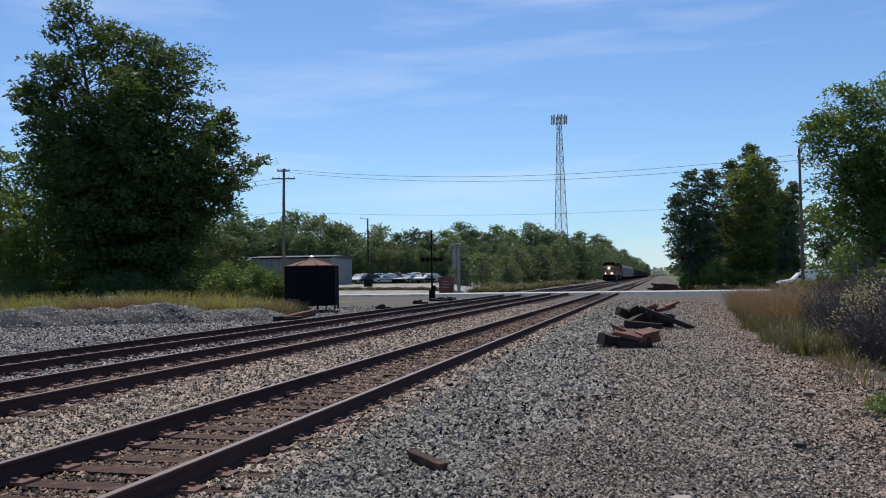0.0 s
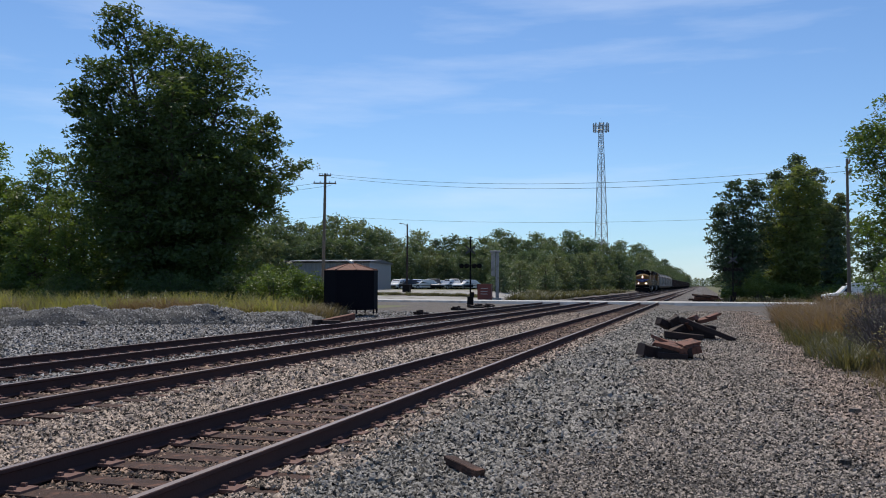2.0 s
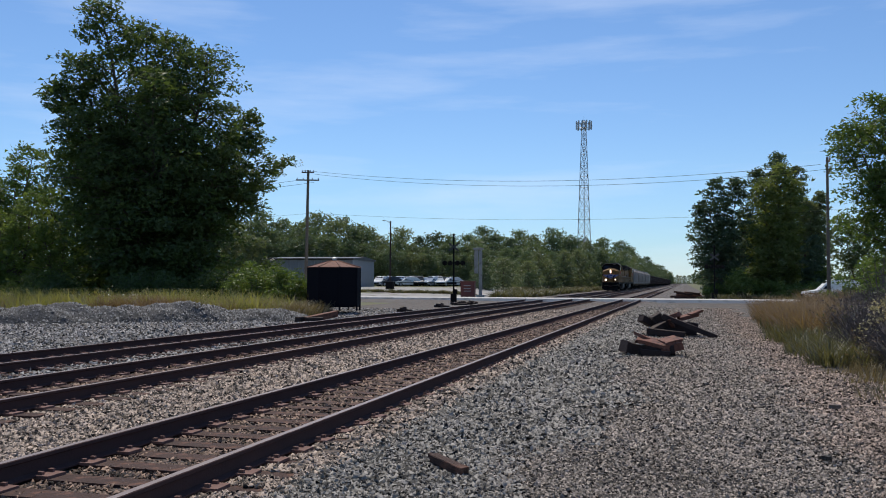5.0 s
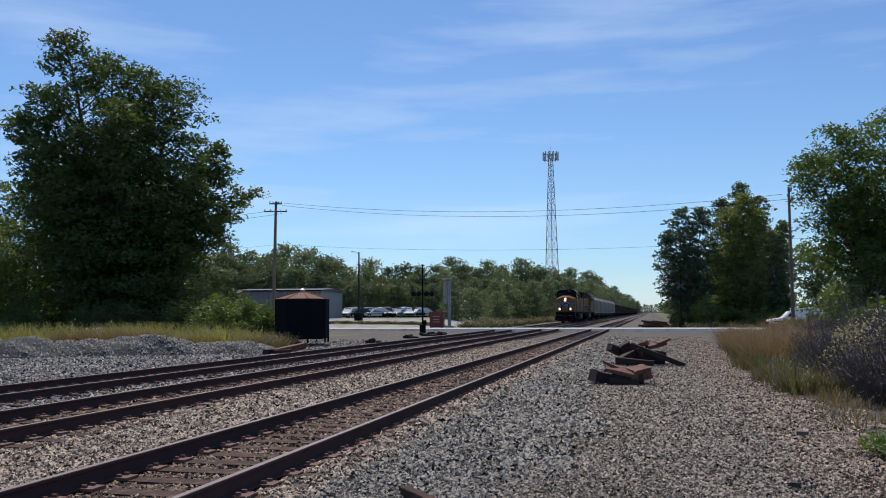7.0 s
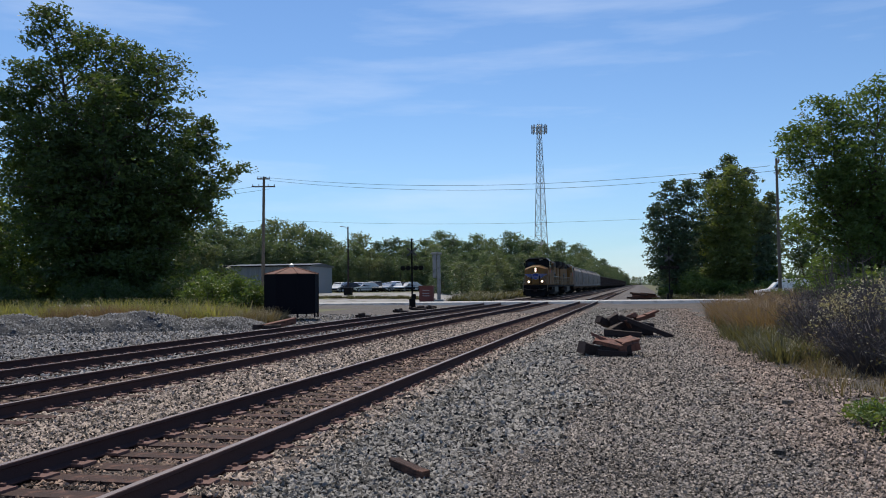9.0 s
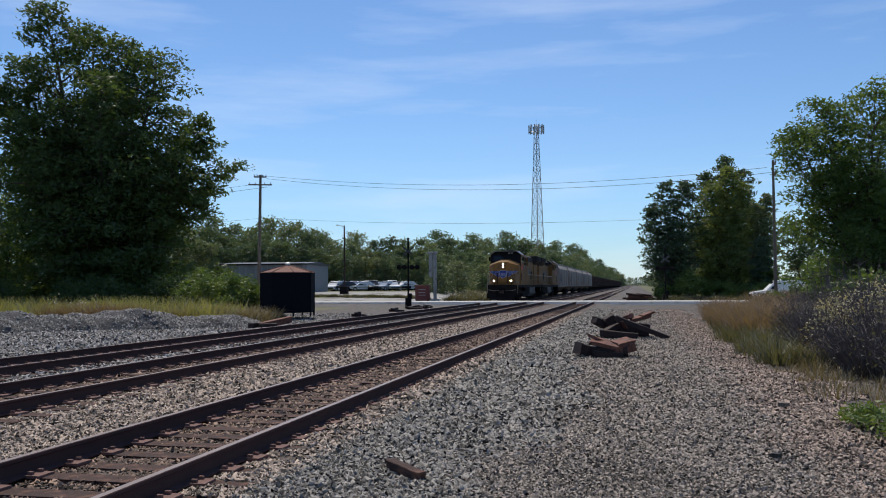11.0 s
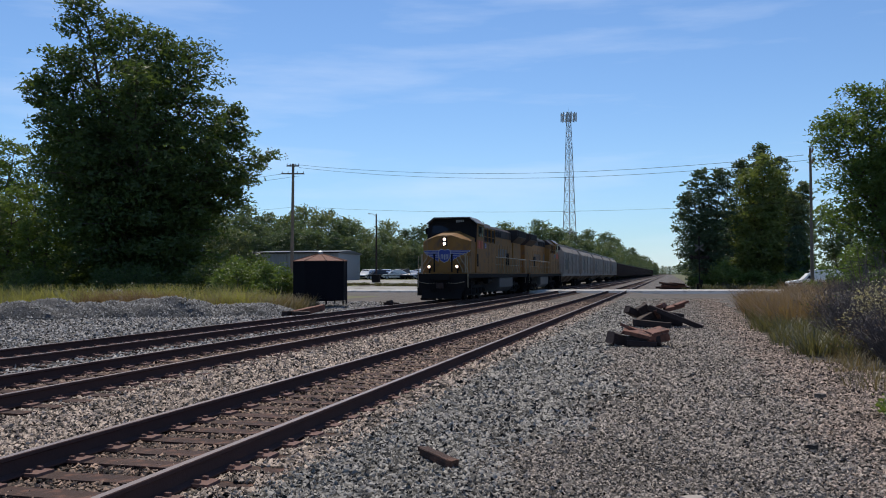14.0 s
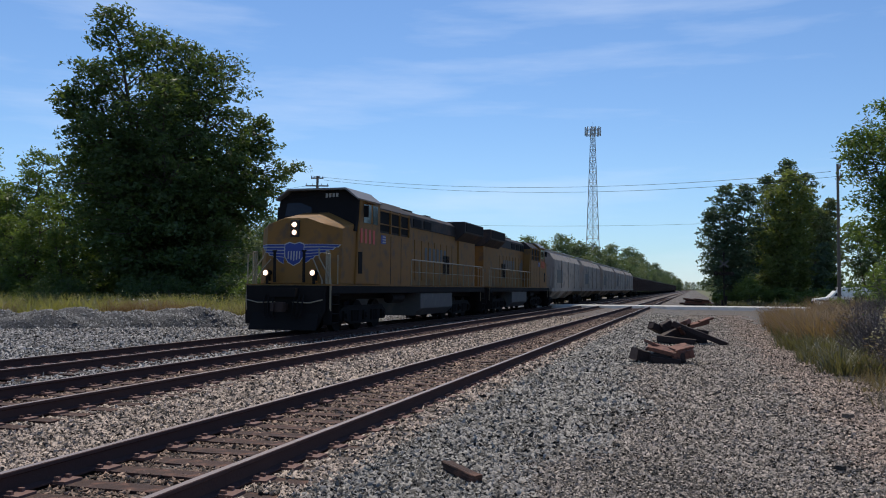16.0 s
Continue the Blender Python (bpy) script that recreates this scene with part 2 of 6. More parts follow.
SOOT = surface("sooty_brown_black_roof", (0.020, 0.017, 0.018), (0.048, 0.040, 0.038), 0.7, gloss=0.2, fine=25, coarse=1.0, bump=0.05, stain=(0.07, 0.045, 0.035))
# paler than the body grey: sun on the roof chamfer put into the colour
ROOF_GREY = surface("sunlit_toned_cab_roof_paint", (0.13, 0.125, 0.12), (0.20, 0.19, 0.185), 0.5, gloss=0.4, fine=25, coarse=1.5, bump=0.03)
LOCO_GREY = surface("harbour_grey_paint", (0.055, 0.055, 0.058), (0.095, 0.095, 0.098), 0.5, gloss=0.25, fine=25, coarse=1.5, bump=0.03, stain=(0.06, 0.055, 0.055))
TANK_GREY = surface("dusty_grey_tank_paint", (0.055, 0.055, 0.06), (0.085, 0.085, 0.088), 0.6, fine=25, coarse=1.5, bump=0.05, stain=(0.10, 0.095, 0.09))
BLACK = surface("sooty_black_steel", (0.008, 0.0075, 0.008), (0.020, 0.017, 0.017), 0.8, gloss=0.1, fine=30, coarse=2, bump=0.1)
BLACK_PAINT = surface("flat_black_paint", (0.006, 0.006, 0.009), (0.013, 0.012, 0.016), 0.85, gloss=0.08, fine=20, coarse=1.2, bump=0.05)
RED_PAINT = surface("red_number_paint", (0.50, 0.05, 0.03), (0.60, 0.08, 0.05), 0.5, bump=0)
BLUE_PAINT = surface("blue_emblem_paint", (0.02, 0.035, 0.19), (0.03, 0.05, 0.25), 0.5, bump=0)
WHITE_PAINT = surface("white_paint", (0.70, 0.70, 0.68), (0.80, 0.80, 0.78), 0.5, bump=0.02, stain=(0.6, 0.58, 0.54))
GLASS_DARK = surface("dark_cab_glass", (0.012, 0.014, 0.018), (0.02, 0.024, 0.03), 0.08, fine=3, coarse=0.5, bump=0)
HOPPER_GREY = surface("weathered_light_grey_hopper_paint", (0.26, 0.222, 0.188), (0.385, 0.335, 0.285), 0.75, gloss=0.12, fine=14, coarse=0.8, bump=0.04, stain=(0.19, 0.165, 0.15), stretch=(1, 1, 0.35))
GONDOLA_BROWN = surface("dark_oxide_brown_wagon_paint", (0.055, 0.035, 0.03), (0.11, 0.07, 0.055), 0.75, fine=14, coarse=1, bump=0.1, stain=(0.04, 0.035, 0.035))
GALVANISED = surface("galvanised_steel", (0.34, 0.35, 0.36), (0.48, 0.49, 0.50), 0.5, 0.4, fine=20, coarse=2, bump=0.05)
SIDING = surface("grey_metal_siding", (0.19, 0.20, 0.22), (0.27, 0.28, 0.30), 0.55, 0.1, fine=18, coarse=0.5, bump=0.05, stain=(0.24, 0.24, 0.25))
HANDRAIL = surface("dusty_handrail_paint", (0.22, 0.18, 0.12), (0.32, 0.27, 0.19), 0.5, bump=0)
DULL_WHITE = surface("faded_white_paint", (0.32, 0.31, 0.30), (0.42, 0.41, 0.39), 0.6, bump=0)
HEADLAMP = glow("lit_headlamp", (1.0, 0.80, 0.55), 140.0)
LENS_RING = glow("glowing_lens_rim", (1.0, 0.66, 0.47), 0.8)
MAST_GREY = surface("dull_grey_cabinet_paint", (0.20, 0.205, 0.21), (0.29, 0.295, 0.30), 0.6, fine=20, coarse=1.5, bump=0.05, stain=(0.14, 0.135, 0.13))


# ---- building helpers ----
class Form:
    """Collects vertices and faces of one mesh."""

    def __init__(self):
        self.v, self.f, self.s = [], [], []

    def add(self, verts, faces, slot=0):
        k = len(self.v)
        self.v += [tuple(p) for p in verts]
        self.f += [tuple(i + k for i in q) for q in faces]
        self.s += [slot] * len(faces)
        return self

    def box(self, c, size, turn=None, slot=0, taper=1.0):
        x, y, z = (a / 2 for a in size)
        pts = [Vector((sx * x * (taper if sz > 0 else 1), sy * y * (taper if sz > 0 else 1), sz * z)) for sz in (-1, 1) for sy in (-1, 1) for sx in (-1, 1)]
        if turn is not None:
            pts = [turn @ p for p in pts]
        pts = [p + Vector(c) for p in pts]
        return self.add(pts, [(0, 2, 3, 1), (4, 5, 7, 6), (0, 1, 5, 4), (2, 6, 7, 3), (0, 4, 6, 2), (1, 3, 7, 5)], slot)

    def tube(self, a, b, r0, r1=None, n=8, slot=0, caps=True):
        a, b = Vector(a), Vector(b)
        r1 = r0 if r1 is None else r1
        w = (b - a).normalized()
        u = w.orthogonal().normalized()
        t = w.cross(u)
        ring = [u * math.cos(2 * math.pi * i / n) + t * math.sin(2 * math.pi * i / n) for i in range(n)]
        pts = [a + d * r0 for d in ring] + [b + d * r1 for d in ring]
        faces = [(i, (i + 1) % n, n + (i + 1) % n, n + i) for i in range(n)]
        if caps:
            faces += [tuple(reversed(range(n))), tuple(range(n, 2 * n))]
        return self.add(pts, faces, slot)

    def path(self, pts, r, n=6, slot=0):
        """One bent tube through the points."""
        pts = [Vector(p) for p in pts]
        rings = []
        for i, p in enumerate(pts):
            w = (pts[min(i + 1, len(pts) - 1)] - pts[max(i - 1, 0)]).normalized()
            u = w.cross(Vector((0.31, 0.23, 0.92))).normalized()
            t = w.cross(u)
            rings += [p + (u * math.cos(2 * math.pi * k / n) + t * math.sin(2 * math.pi * k / n)) * r for k in range(n)]
        faces = [(i * n + k, i * n + (k + 1) % n, (i + 1) * n + (k + 1) % n, (i + 1) * n + k) for i in range(len(pts) - 1) for k in range(n)]
        return self.add(rings, faces + [tuple(reversed(range(n))), tuple(range(len(rings) - n, len(rings)))], slot)

    def extrude(self, outline, axis, lo, hi, slot=0):
        """An outline of (a, b) pairs drawn out along axis 'x', 'y' or 'z' from lo to hi."""
        n = len(outline)
        at = {"x": lambda a, b, h: (h, a, b), "y": lambda a, b, h: (a, h, b), "z": lambda a, b, h: (a, b, h)}[axis]
        pts = [at(a, b, lo) for a, b in outline] + [at(a, b, hi) for a, b in outline]
        return self.add(pts, [(i, (i + 1) % n, n + (i + 1) % n, n + i) for i in range(n)] + [tuple(reversed(range(n))), tuple(range(n, 2 * n))], slot)

    def mesh(self, name, *mats):
        me = bpy.data.meshes.new(name)
        me.from_pydata(self.v, [], self.f)
        for m in mats:
            me.materials.append(m)
        if len(mats) > 1:
            me.polygons.foreach_set("material_index", self.s)
        bm = bmesh.new()
        bm.from_mesh(me)
        bmesh.ops.recalc_face_normals(bm, faces=bm.faces)
        bm.to_mesh(me)
        bm.free()
        return me


def part(name, form, material, parent=None, label="", bevel=0.0, at=None):
    mats = material if isinstance(material, (tuple, list)) else (material,)
    me = form.mesh(name, *mats) if isinstance(form, Form) else form
    ob = new(name, me)
    if parent is not None:
        ob.parent = parent
    if at is not None:
        ob.matrix_basis = at
    if label:
        tagged(ob, label)
    if bevel:
        b = ob.modifiers.new("edge", "BEVEL")
        b.width, b.segments, b.limit_method = bevel, 2, "ANGLE"
    return ob


def thing(name, label, category, m=None, group="", kind=""):
    ob = new(name)
    ob.empty_display_size = 0.2
    if m is not None:
        ob.matrix_basis = m
    return tagged(ob, label, category, group, kind)


def fast_mesh(name, verts, faces, mat, smooth=False):
    """A mesh from numpy arrays; all faces have the same number of corners."""
    me = bpy.data.meshes.new(name)
    nf, k = faces.shape
    me.vertices.add(len(verts))
    me.vertices.foreach_set("co", np.asarray(verts, dtype=np.float32).ravel())
    me.loops.add(nf * k)
    me.loops.foreach_set("vertex_index", faces.astype(np.int32).ravel())
    me.polygons.add(nf)
    me.polygons.foreach_set("loop_start", np.arange(0, nf * k, k, dtype=np.int32))
    me.polygons.foreach_set("loop_total", np.full(nf, k, dtype=np.int32))
    me.update(calc_edges=True)
    me.validate()
    me.materials.append(mat)
    return me


rng = np.random.default_rng(7)

# ---- the large structure ----
NEAR, MID, FAR = -4.33, -8.55, -12.6          # centres of the three tracks
TOP = {NEAR: 0.27, MID: 0.27, FAR: 0.19}      # rail heads
PROFILE = ([-3000, -60, -22, -15.6, -14.4, -11.0, -10.3, -7.0, -6.4, -6.0, -3.5, -3.25, -2.95, -2.0, 3.0, 8.0, 3000],
           [0.2, 0.2, 0.1, 0.02, -0.01, -0.01, 0.07, 0.07, 0.02, 0.078, 0.078, 0.108, 0.105, 0.0, 0.0, 0.05, 0.2])


def ground_z(x, y):
    """The track bed's cross-section; the lot behind the road lies higher."""
    return np.interp(x, *PROFILE) + 0.78 * np.clip((y - 84) / 18, 0, 1) * np.clip((-19 - x) / 6, 0, 1)


def axis_steps(*spans):
    out = []
    for a, b, step in spans:
        out += list(np.arange(a, b, step))
    return np.array(out + [spans[-1][1]])


def make_ground():
    xs = axis_steps((-3000, -300, 300), (-300, -60, 20), (-60, -24, 2), (-24, 8, 0.25), (8, 30, 1), (30, 300, 30), (300, 3000, 300))
    ys = axis_steps((-300, -20, 40), (-20, 2, 2), (2, 50, 0.25), (50, 110, 1), (110, 400, 10), (400, 4000, 300))
    X, Y = np.meshgrid(xs, ys)
    Z = ground_z(X, Y)
    nearby = (np.abs(X + 8) < 18) & (Y > 2) & (Y < 50)
    Z = Z + np.where(nearby, 0.004 * np.sin(X * 3.1 + Y * 1.3) + rng.normal(0, 0.004, X.shape) - 0.012, 0)
    nx, ny = len(xs), len(ys)
    i = np.arange((ny - 1) * (nx - 1))
    r, c = i // (nx - 1), i % (nx - 1)
    k = r * nx + c
    faces = np.stack([k, k + 1, k + nx + 1, k + nx], 1)
    me = fast_mesh("ground", np.stack([X.ravel(), Y.ravel(), Z.ravel()], 1), faces, GRAVEL)
    for m in (BALLAST, DIRT, MEADOW, LOT):
        me.materials.append(m)
    cx, cy = (xs[c] + xs[c + 1]) / 2, (ys[r] + ys[r + 1]) / 2
    wob = 0.5 * np.sin(cy * 0.9) + 0.35 * np.sin(cy * 2.3 + 1) + rng.normal(0, 0.25, len(cx))
    slot = np.zeros(len(cx), dtype=np.int32)
    slot[(cx > -10.5) & (cx < -2.9)] = 1
    slot[(np.abs(cx - FAR) < 1.0)] = 1
    slot[(cx < -15.5 + 0.4 * wob) & (cy > 30)] = 2
    slot[(cx > 2.3 + 0.6 * wob + np.clip((cy - 25) * 0.03, 0, 2))] = 2
    slot[(cy > 60) & (np.abs(cx + 8) > 7.5)] = 2
    slot[(cx < -60) | (cx > 9) | (cy > 110) & (np.abs(cx + 8) > 11)] = 3
    slot[(cx < -21) & (cy > 33.5 + 0.8 * wob) & (cy < 62) | (cx < -34)] = 3
    slot[(cx > -48) & (cx < -20.5 + 0.5 * wob) & (cy > 82) & (cy < 122) & ~((cy > 91) & (cy < 93.5))] = 4
    me.polygons.foreach_set("material_index", slot)
    me.polygons.foreach_set("use_smooth", np.ones(len(cx), dtype=bool))
    ob = new("ground", me)
    tagged(ob, "flat trackside ground of crushed grey stone, dirt and meadow", "ground", kind="structure")


make_ground()

RAIL_OUTLINE = [(-0.075, 0), (0.075, 0), (0.075, 0.012), (0.012, 0.03), (0.009, 0.125), (0.036, 0.14), (0.036, 0.165), (0.03, 0.172),
                (-0.03, 0.172), (-0.036, 0.165), (-0.036, 0.14), (-0.009, 0.125), (-0.012, 0.03), (-0.075, 0.012)]


def rail_form(lo, hi):
    f = Form().extrude(RAIL_OUTLINE, "y", lo, hi)
    f.s[7] = f.s[8] = 1
    return f


def make_track(centre, near_ties):
    top = TOP[centre]
    track = thing("railway_track", "railway track with rusty steel rails on weathered wooden ties in ballast", "railway track", pose(centre, 0, top - 0.172), kind="structure")
    for side in (-0.753, 0.753):
        part("rail", rail_form(-12, 1500), (RAIL_SIDE, RAIL_TOP), track, "rust-brown steel rail with a worn bright head", at=pose(side, 0, 0))
    tie = Form().box((0, 0, -0.09), (2.6, 0.23, 0.18)).mesh("tie", TIE)
    plate = Form().box((0, 0, 0.010), (0.40, 0.20, 0.024))
    for x in (-0.13, 0.13):
        for y in (-0.06, 0.06):
            plate.box((x * 0.72, y, 0.03), (0.045, 0.03, 0.035))
    plate = plate.mesh("tie_plate", PLATE)
    r = random.Random(int(centre * 100))
    far = Form()
    y = -6.0
    while y < 160:
        m = pose(r.uniform(-0.05, 0.05), y + r.uniform(-0.03, 0.03), r.uniform(-0.012, 0.0), 0, 0, r.uniform(-1.2, 1.2))
        if y < near_ties:
            part("tie", tie, None, track, at=m)
            for side in (-0.753, 0.753):
                if y > 2:
                    part("tie_plate", plate, None, track, at=pose(side, y, -0.004, 0, 0, r.uniform(-2, 2)))
        else:
            far.box(m.translation + Vector((0, 0, -0.09)), (2.6, 0.23, 0.18))
        y += 0.52
    tagged(part("distant_ties", far, TIE, track, "weathered wooden ties"), kind="stuff")
    return track


for c, n in ((NEAR, 46), (MID, 40), (FAR, 40)):
    make_track(c, n)


# loose ballast
def stones(name, label, count, area, mat, smallest, largest, seed, keep=None):
    g = np.random.default_rng(seed)
    x0, x1, y0, y1 = area
    u = g.random(count * 3)
    y = y0 * (y1 / y0) ** u
    lo = np.maximum(x0, -0.92 * y - 1.0)
    hi = np.minimum(x1, 0.30 * y + 0.6)
    x = lo + (hi - lo) * g.random(count * 3)
    width = np.clip(hi - lo, 0, None)
    ok = (g.random(count * 3) < width / (x1 - x0) * 1.0 + 0.02) & (hi > lo)
    if keep is not None:
        ok &= keep(x, y)
    x, y = x[ok][:count], y[ok][:count]
    n = len(x)
    base = np.array([(1, 0, -0.25), (-1, 0, -0.25), (0, 1, -0.25), (0, -1, -0.25), (0, 0, 0.9)], float)
    fac = np.array([(0, 2, 4), (2, 1, 4), (1, 3, 4), (3, 0, 4)])
    size = smallest + (largest - smallest) * g.random(n) ** 1.6
    size *= np.clip(y / 9, 0.85, 1.55)
    pts = base[None] * (0.65 + 0.7 * g.random((n, 5, 1)))
    pts = pts + g.normal(0, 0.16, (n, 5, 3))
    pts[:, 4, :2] += g.normal(0, 0.5, (n, 2))
    pts[:, :, 0] *= 1.35
    pts[:, :, 2] *= 0.85
    q = g.normal(size=(n, 4))
    q[:, 1:3] *= 0.22
    q /= np.linalg.norm(q, axis=1)[:, None]
    w, a, b, c = q.T
    rot = np.stack([np.stack([1 - 2 * (b * b + c * c), 2 * (a * b - c * w), 2 * (a * c + b * w)], 1),
                    np.stack([2 * (a * b + c * w), 1 - 2 * (a * a + c * c), 2 * (b * c - a * w)], 1),
                    np.stack([2 * (a * c - b * w), 2 * (b * c + a * w), 1 - 2 * (a * a + b * b)], 1)], 1)
    pts = np.einsum("nij,nkj->nki", rot, pts) * size[:, None, None]
    z = ground_z(x, y) + size * 0.12
    pts += np.stack([x, y, z], 1)[:, None, :]
    faces = (fac[None] + 5 * np.arange(n)[:, None, None]).reshape(-1, 3)
    ob = new(name, fast_mesh(name, pts.reshape(-1, 3), faces, mat))
    return tagged(ob, label, "gravel", kind="stuff")


def edge_of_gravel(y):
    return 2.9 + 0.35 * np.sin(y * 0.9) + 0.2 * np.sin(y * 3.7) + np.clip((16 - y) * 0.12, 0, 1.3)


def drift(x, y):
    """Slow wander that mixes neighbouring kinds of gravel."""
    return 0.30 * np.sin(y * 0.55 + 1) + 0.22 * np.sin(y * 1.7 + x * 2.1) + 0.30 * np.sin(x * 57.3 + y * 91.7)


stones("shoulder_stones", "loose angular cool grey ballast on the track shoulder", 64000, (-2.95, -0.4, 3.6, 60), STONE_COOL, 0.014, 0.034, 11,
       lambda x, y: x < -1.25 + drift(x, y))
stones("gravel_stones", "fine trodden grey crushed stones beside the track", 105000, (-2.2, 2.6, 3.6, 60), STONE_GREY, 0.0085, 0.020, 14,
       lambda x, y: (x >= -1.25 + drift(x, y)) & (x < 1.35 + drift(y, x)))
stones("verge_stones", "reddish brown gravel along the brush", 50000, (0.5, 4.2, 3.6, 60), STONE_RED, 0.009, 0.022, 15,
       lambda x, y: (x >= 1.35 + drift(y, x)) & (x < edge_of_gravel(y)))


def clear_of_ties(x, y):
    """Off the rails and plates, mostly off the ties."""
    near_tie = np.abs(((y + 6) / 0.52 + 0.5) % 1 - 0.5) < 0.23
    off_rail = np.minimum(np.abs(np.abs(x - NEAR) - 0.753), np.abs(np.abs(x - MID) - 0.753)) > np.where(near_tie, 0.23, 0.09)
    outside = ((x - NEAR > 1.3) | (x - NEAR < -1.3)) & ((x - MID > 1.3) | (x - MID < -1.3))
    strewn = np.sin(x * 9.7 + y * 5.3) + np.sin(x * 4.1 - y * 7.7) > 0.75
    return off_rail & (~near_tie | outside | strewn)


def inside_gauge(x):
    return (np.abs(x - NEAR) < 0.78) | (np.abs(x - MID) < 0.78)


stones("ballast_stones", "rust-stained ballast stones between the tracks", 92000, (-10.4, -2.85, 4.5, 50), STONE_BROWN, 0.012, 0.031, 12,
       lambda x, y: clear_of_ties(x, y) & ~inside_gauge(x))
stones("gauge_stones", "oily rust-brown ballast stones between the rails", 30000, (-10.4, -2.85, 4.5, 50), STONE_RUSTY, 0.012, 0.029, 16,
       lambda x, y: clear_of_ties(x, y) & inside_gauge(x))
stones("far_ballast_stones", "grey ballast stones around the farthest track", 36000, (-27, -10.3, 11, 50), STONE_BLUE, 0.014, 0.034, 13,
       lambda x, y: np.abs(np.abs(x - FAR) - 0.753) > np.where(np.abs(((y + 6) / 0.52 + 0.5) % 1 - 0.5) < 0.23, 0.22, 0.09))


def make_road():
    road = thing("road", "pale concrete level-crossing road over the tracks", "road", kind="structure")
    edge = [(74.5, -0.15), (81.0, -0.15), (80.6, 0.262), (74.8, 0.262)]
    part("roadway", Form().extrude(edge, "x", -70, 60), CONCRETE, road, at=pose(0, 0, 0, 0, 0, 1.0))
    return road


make_road()

# ---- trees ----
def leaf_cloud(centres, radii, per, size, g, droop=0.0, corners=4):
    """Leaves as small bent diamonds, scattered in flattened clumps."""
    n = len(centres) * per
    c = np.repeat(centres, per, 0)
    r = np.repeat(radii, per, 0)
    d = g.normal(size=(n, 3))
    d /= np.linalg.norm(d, axis=1)[:, None]
    p = c + d * r * (g.random((n, 1)) ** 0.45)
    p[:, 2] -= droop * np.hypot(d[:, 0] * r[:, 0], d[:, 1] * r[:, 1])
    a = g.normal(size=(n, 3)); a[:, 2] *= 0.6
    a /= np.linalg.norm(a, axis=1)[:, None]
    b = np.cross(a, g.normal(size=(n, 3)))
    b /= np.linalg.norm(b, axis=1)[:, None]
    s = (size * (0.6 + 0.8 * g.random((n, 1))))
    if corners == 3:
        return np.stack([p - a * s, p + b * s * 0.8, p + a * s], 1).reshape(-1, 3), np.arange(3 * n).reshape(-1, 3)
    v = np.stack([p - a * s, p + b * s * 0.45, p + a * s, p - b * s * 0.45], 1).reshape(-1, 3)
    f = np.arange(4 * n).reshape(-1, 4)
    return v, f


def tree_meshes(height, outline, branches, clumps, per, leaf, mat, seed, bare=0.12, clump=0.75, lean=0.0, rise=0.45, corners=4, flat=0.62, inner=0.30):
    """Trunk with limbs, and a crown of leaf clumps along the limbs. outline: (z, radius) pairs as shares of the height."""
    g = np.random.default_rng(seed)
    zs, rs = [height * a for a, _ in outline], [height * b for _, b in outline]
    wood = Form()
    steps = 7
    spine = [Vector((lean * (i / steps) ** 2 * height + g.normal(0, 0.012) * height * (i > 0), g.normal(0, 0.012) * height * (i > 0), height * 0.93 * i / steps)) for i in range(steps + 1)]
    r0 = 0.022 * height
    for i in range(steps):
        wood.tube(spine[i], spine[i + 1], r0 * (1 - 0.9 * i / steps), r0 * (1 - 0.9 * (i + 1) / steps), 7, caps=False)
    centres, radii = [], []
    for k in range(branches):
        z1 = height * (bare + (1 - bare) * (k + g.random()) / branches)
        ang = k * 2.39996 + g.normal(0, 0.35)
        reach = np.interp(z1, zs, rs) * (0.82 + 0.19 * g.random())
        z0 = max(height * 0.06, z1 - reach * rise * (0.7 + 0.6 * g.random()))
        j = min(steps - 1, int(z0 / (height * 0.93) * steps))
        root = spine[j].lerp(spine[j + 1], min(1, z0 / (height * 0.93) * steps - j))
        tip = Vector((root.x + math.cos(ang) * reach, root.y + math.sin(ang) * reach, z1))
        mid = root.lerp(tip, 0.5) + Vector((g.normal(0, 0.04) * reach, g.normal(0, 0.04) * reach, reach * 0.08))
        rb = r0 * 0.30 * (1 - 0.7 * z1 / height)
        wood.tube(root, mid, rb, rb * 0.6, 3 if leaf > 0.3 else 5, caps=False)
        wood.tube(mid, tip, rb * 0.6, rb * 0.15, 3 if leaf > 0.3 else 4, caps=False)
        for q in range(clumps):
            t = inner + (1.02 - inner) * (q + g.random()) / clumps
            p = root.lerp(mid, t * 2) if t < 0.5 else mid.lerp(tip, t * 2 - 1)
            spreadd = 0.10 * reach + 0.02 * height
            off = np.clip(g.normal(0, 1, 3), -1.4, 1.4) * spreadd
            cz = p.z + off[2] * 0.5
            cx, cy = p.x + off[0] - root.x, p.y + off[1] - root.y
            pull = min(1.0, 0.98 * float(np.interp(cz, zs, rs)) / max(0.01, math.hypot(cx, cy)))
            centres.append((root.x + cx * pull, root.y + cy * pull, cz))
            s = clump * height / 18 * (0.6 + 0.8 * g.random())
            radii.append((s * 1.25, s * 1.25, s * flat))
    v, f = leaf_cloud(np.array(centres), np.array(radii), per, leaf, g, 0.15, corners)
    return wood.mesh("trunk", BARK), fast_mesh("crown", v, f, mat)


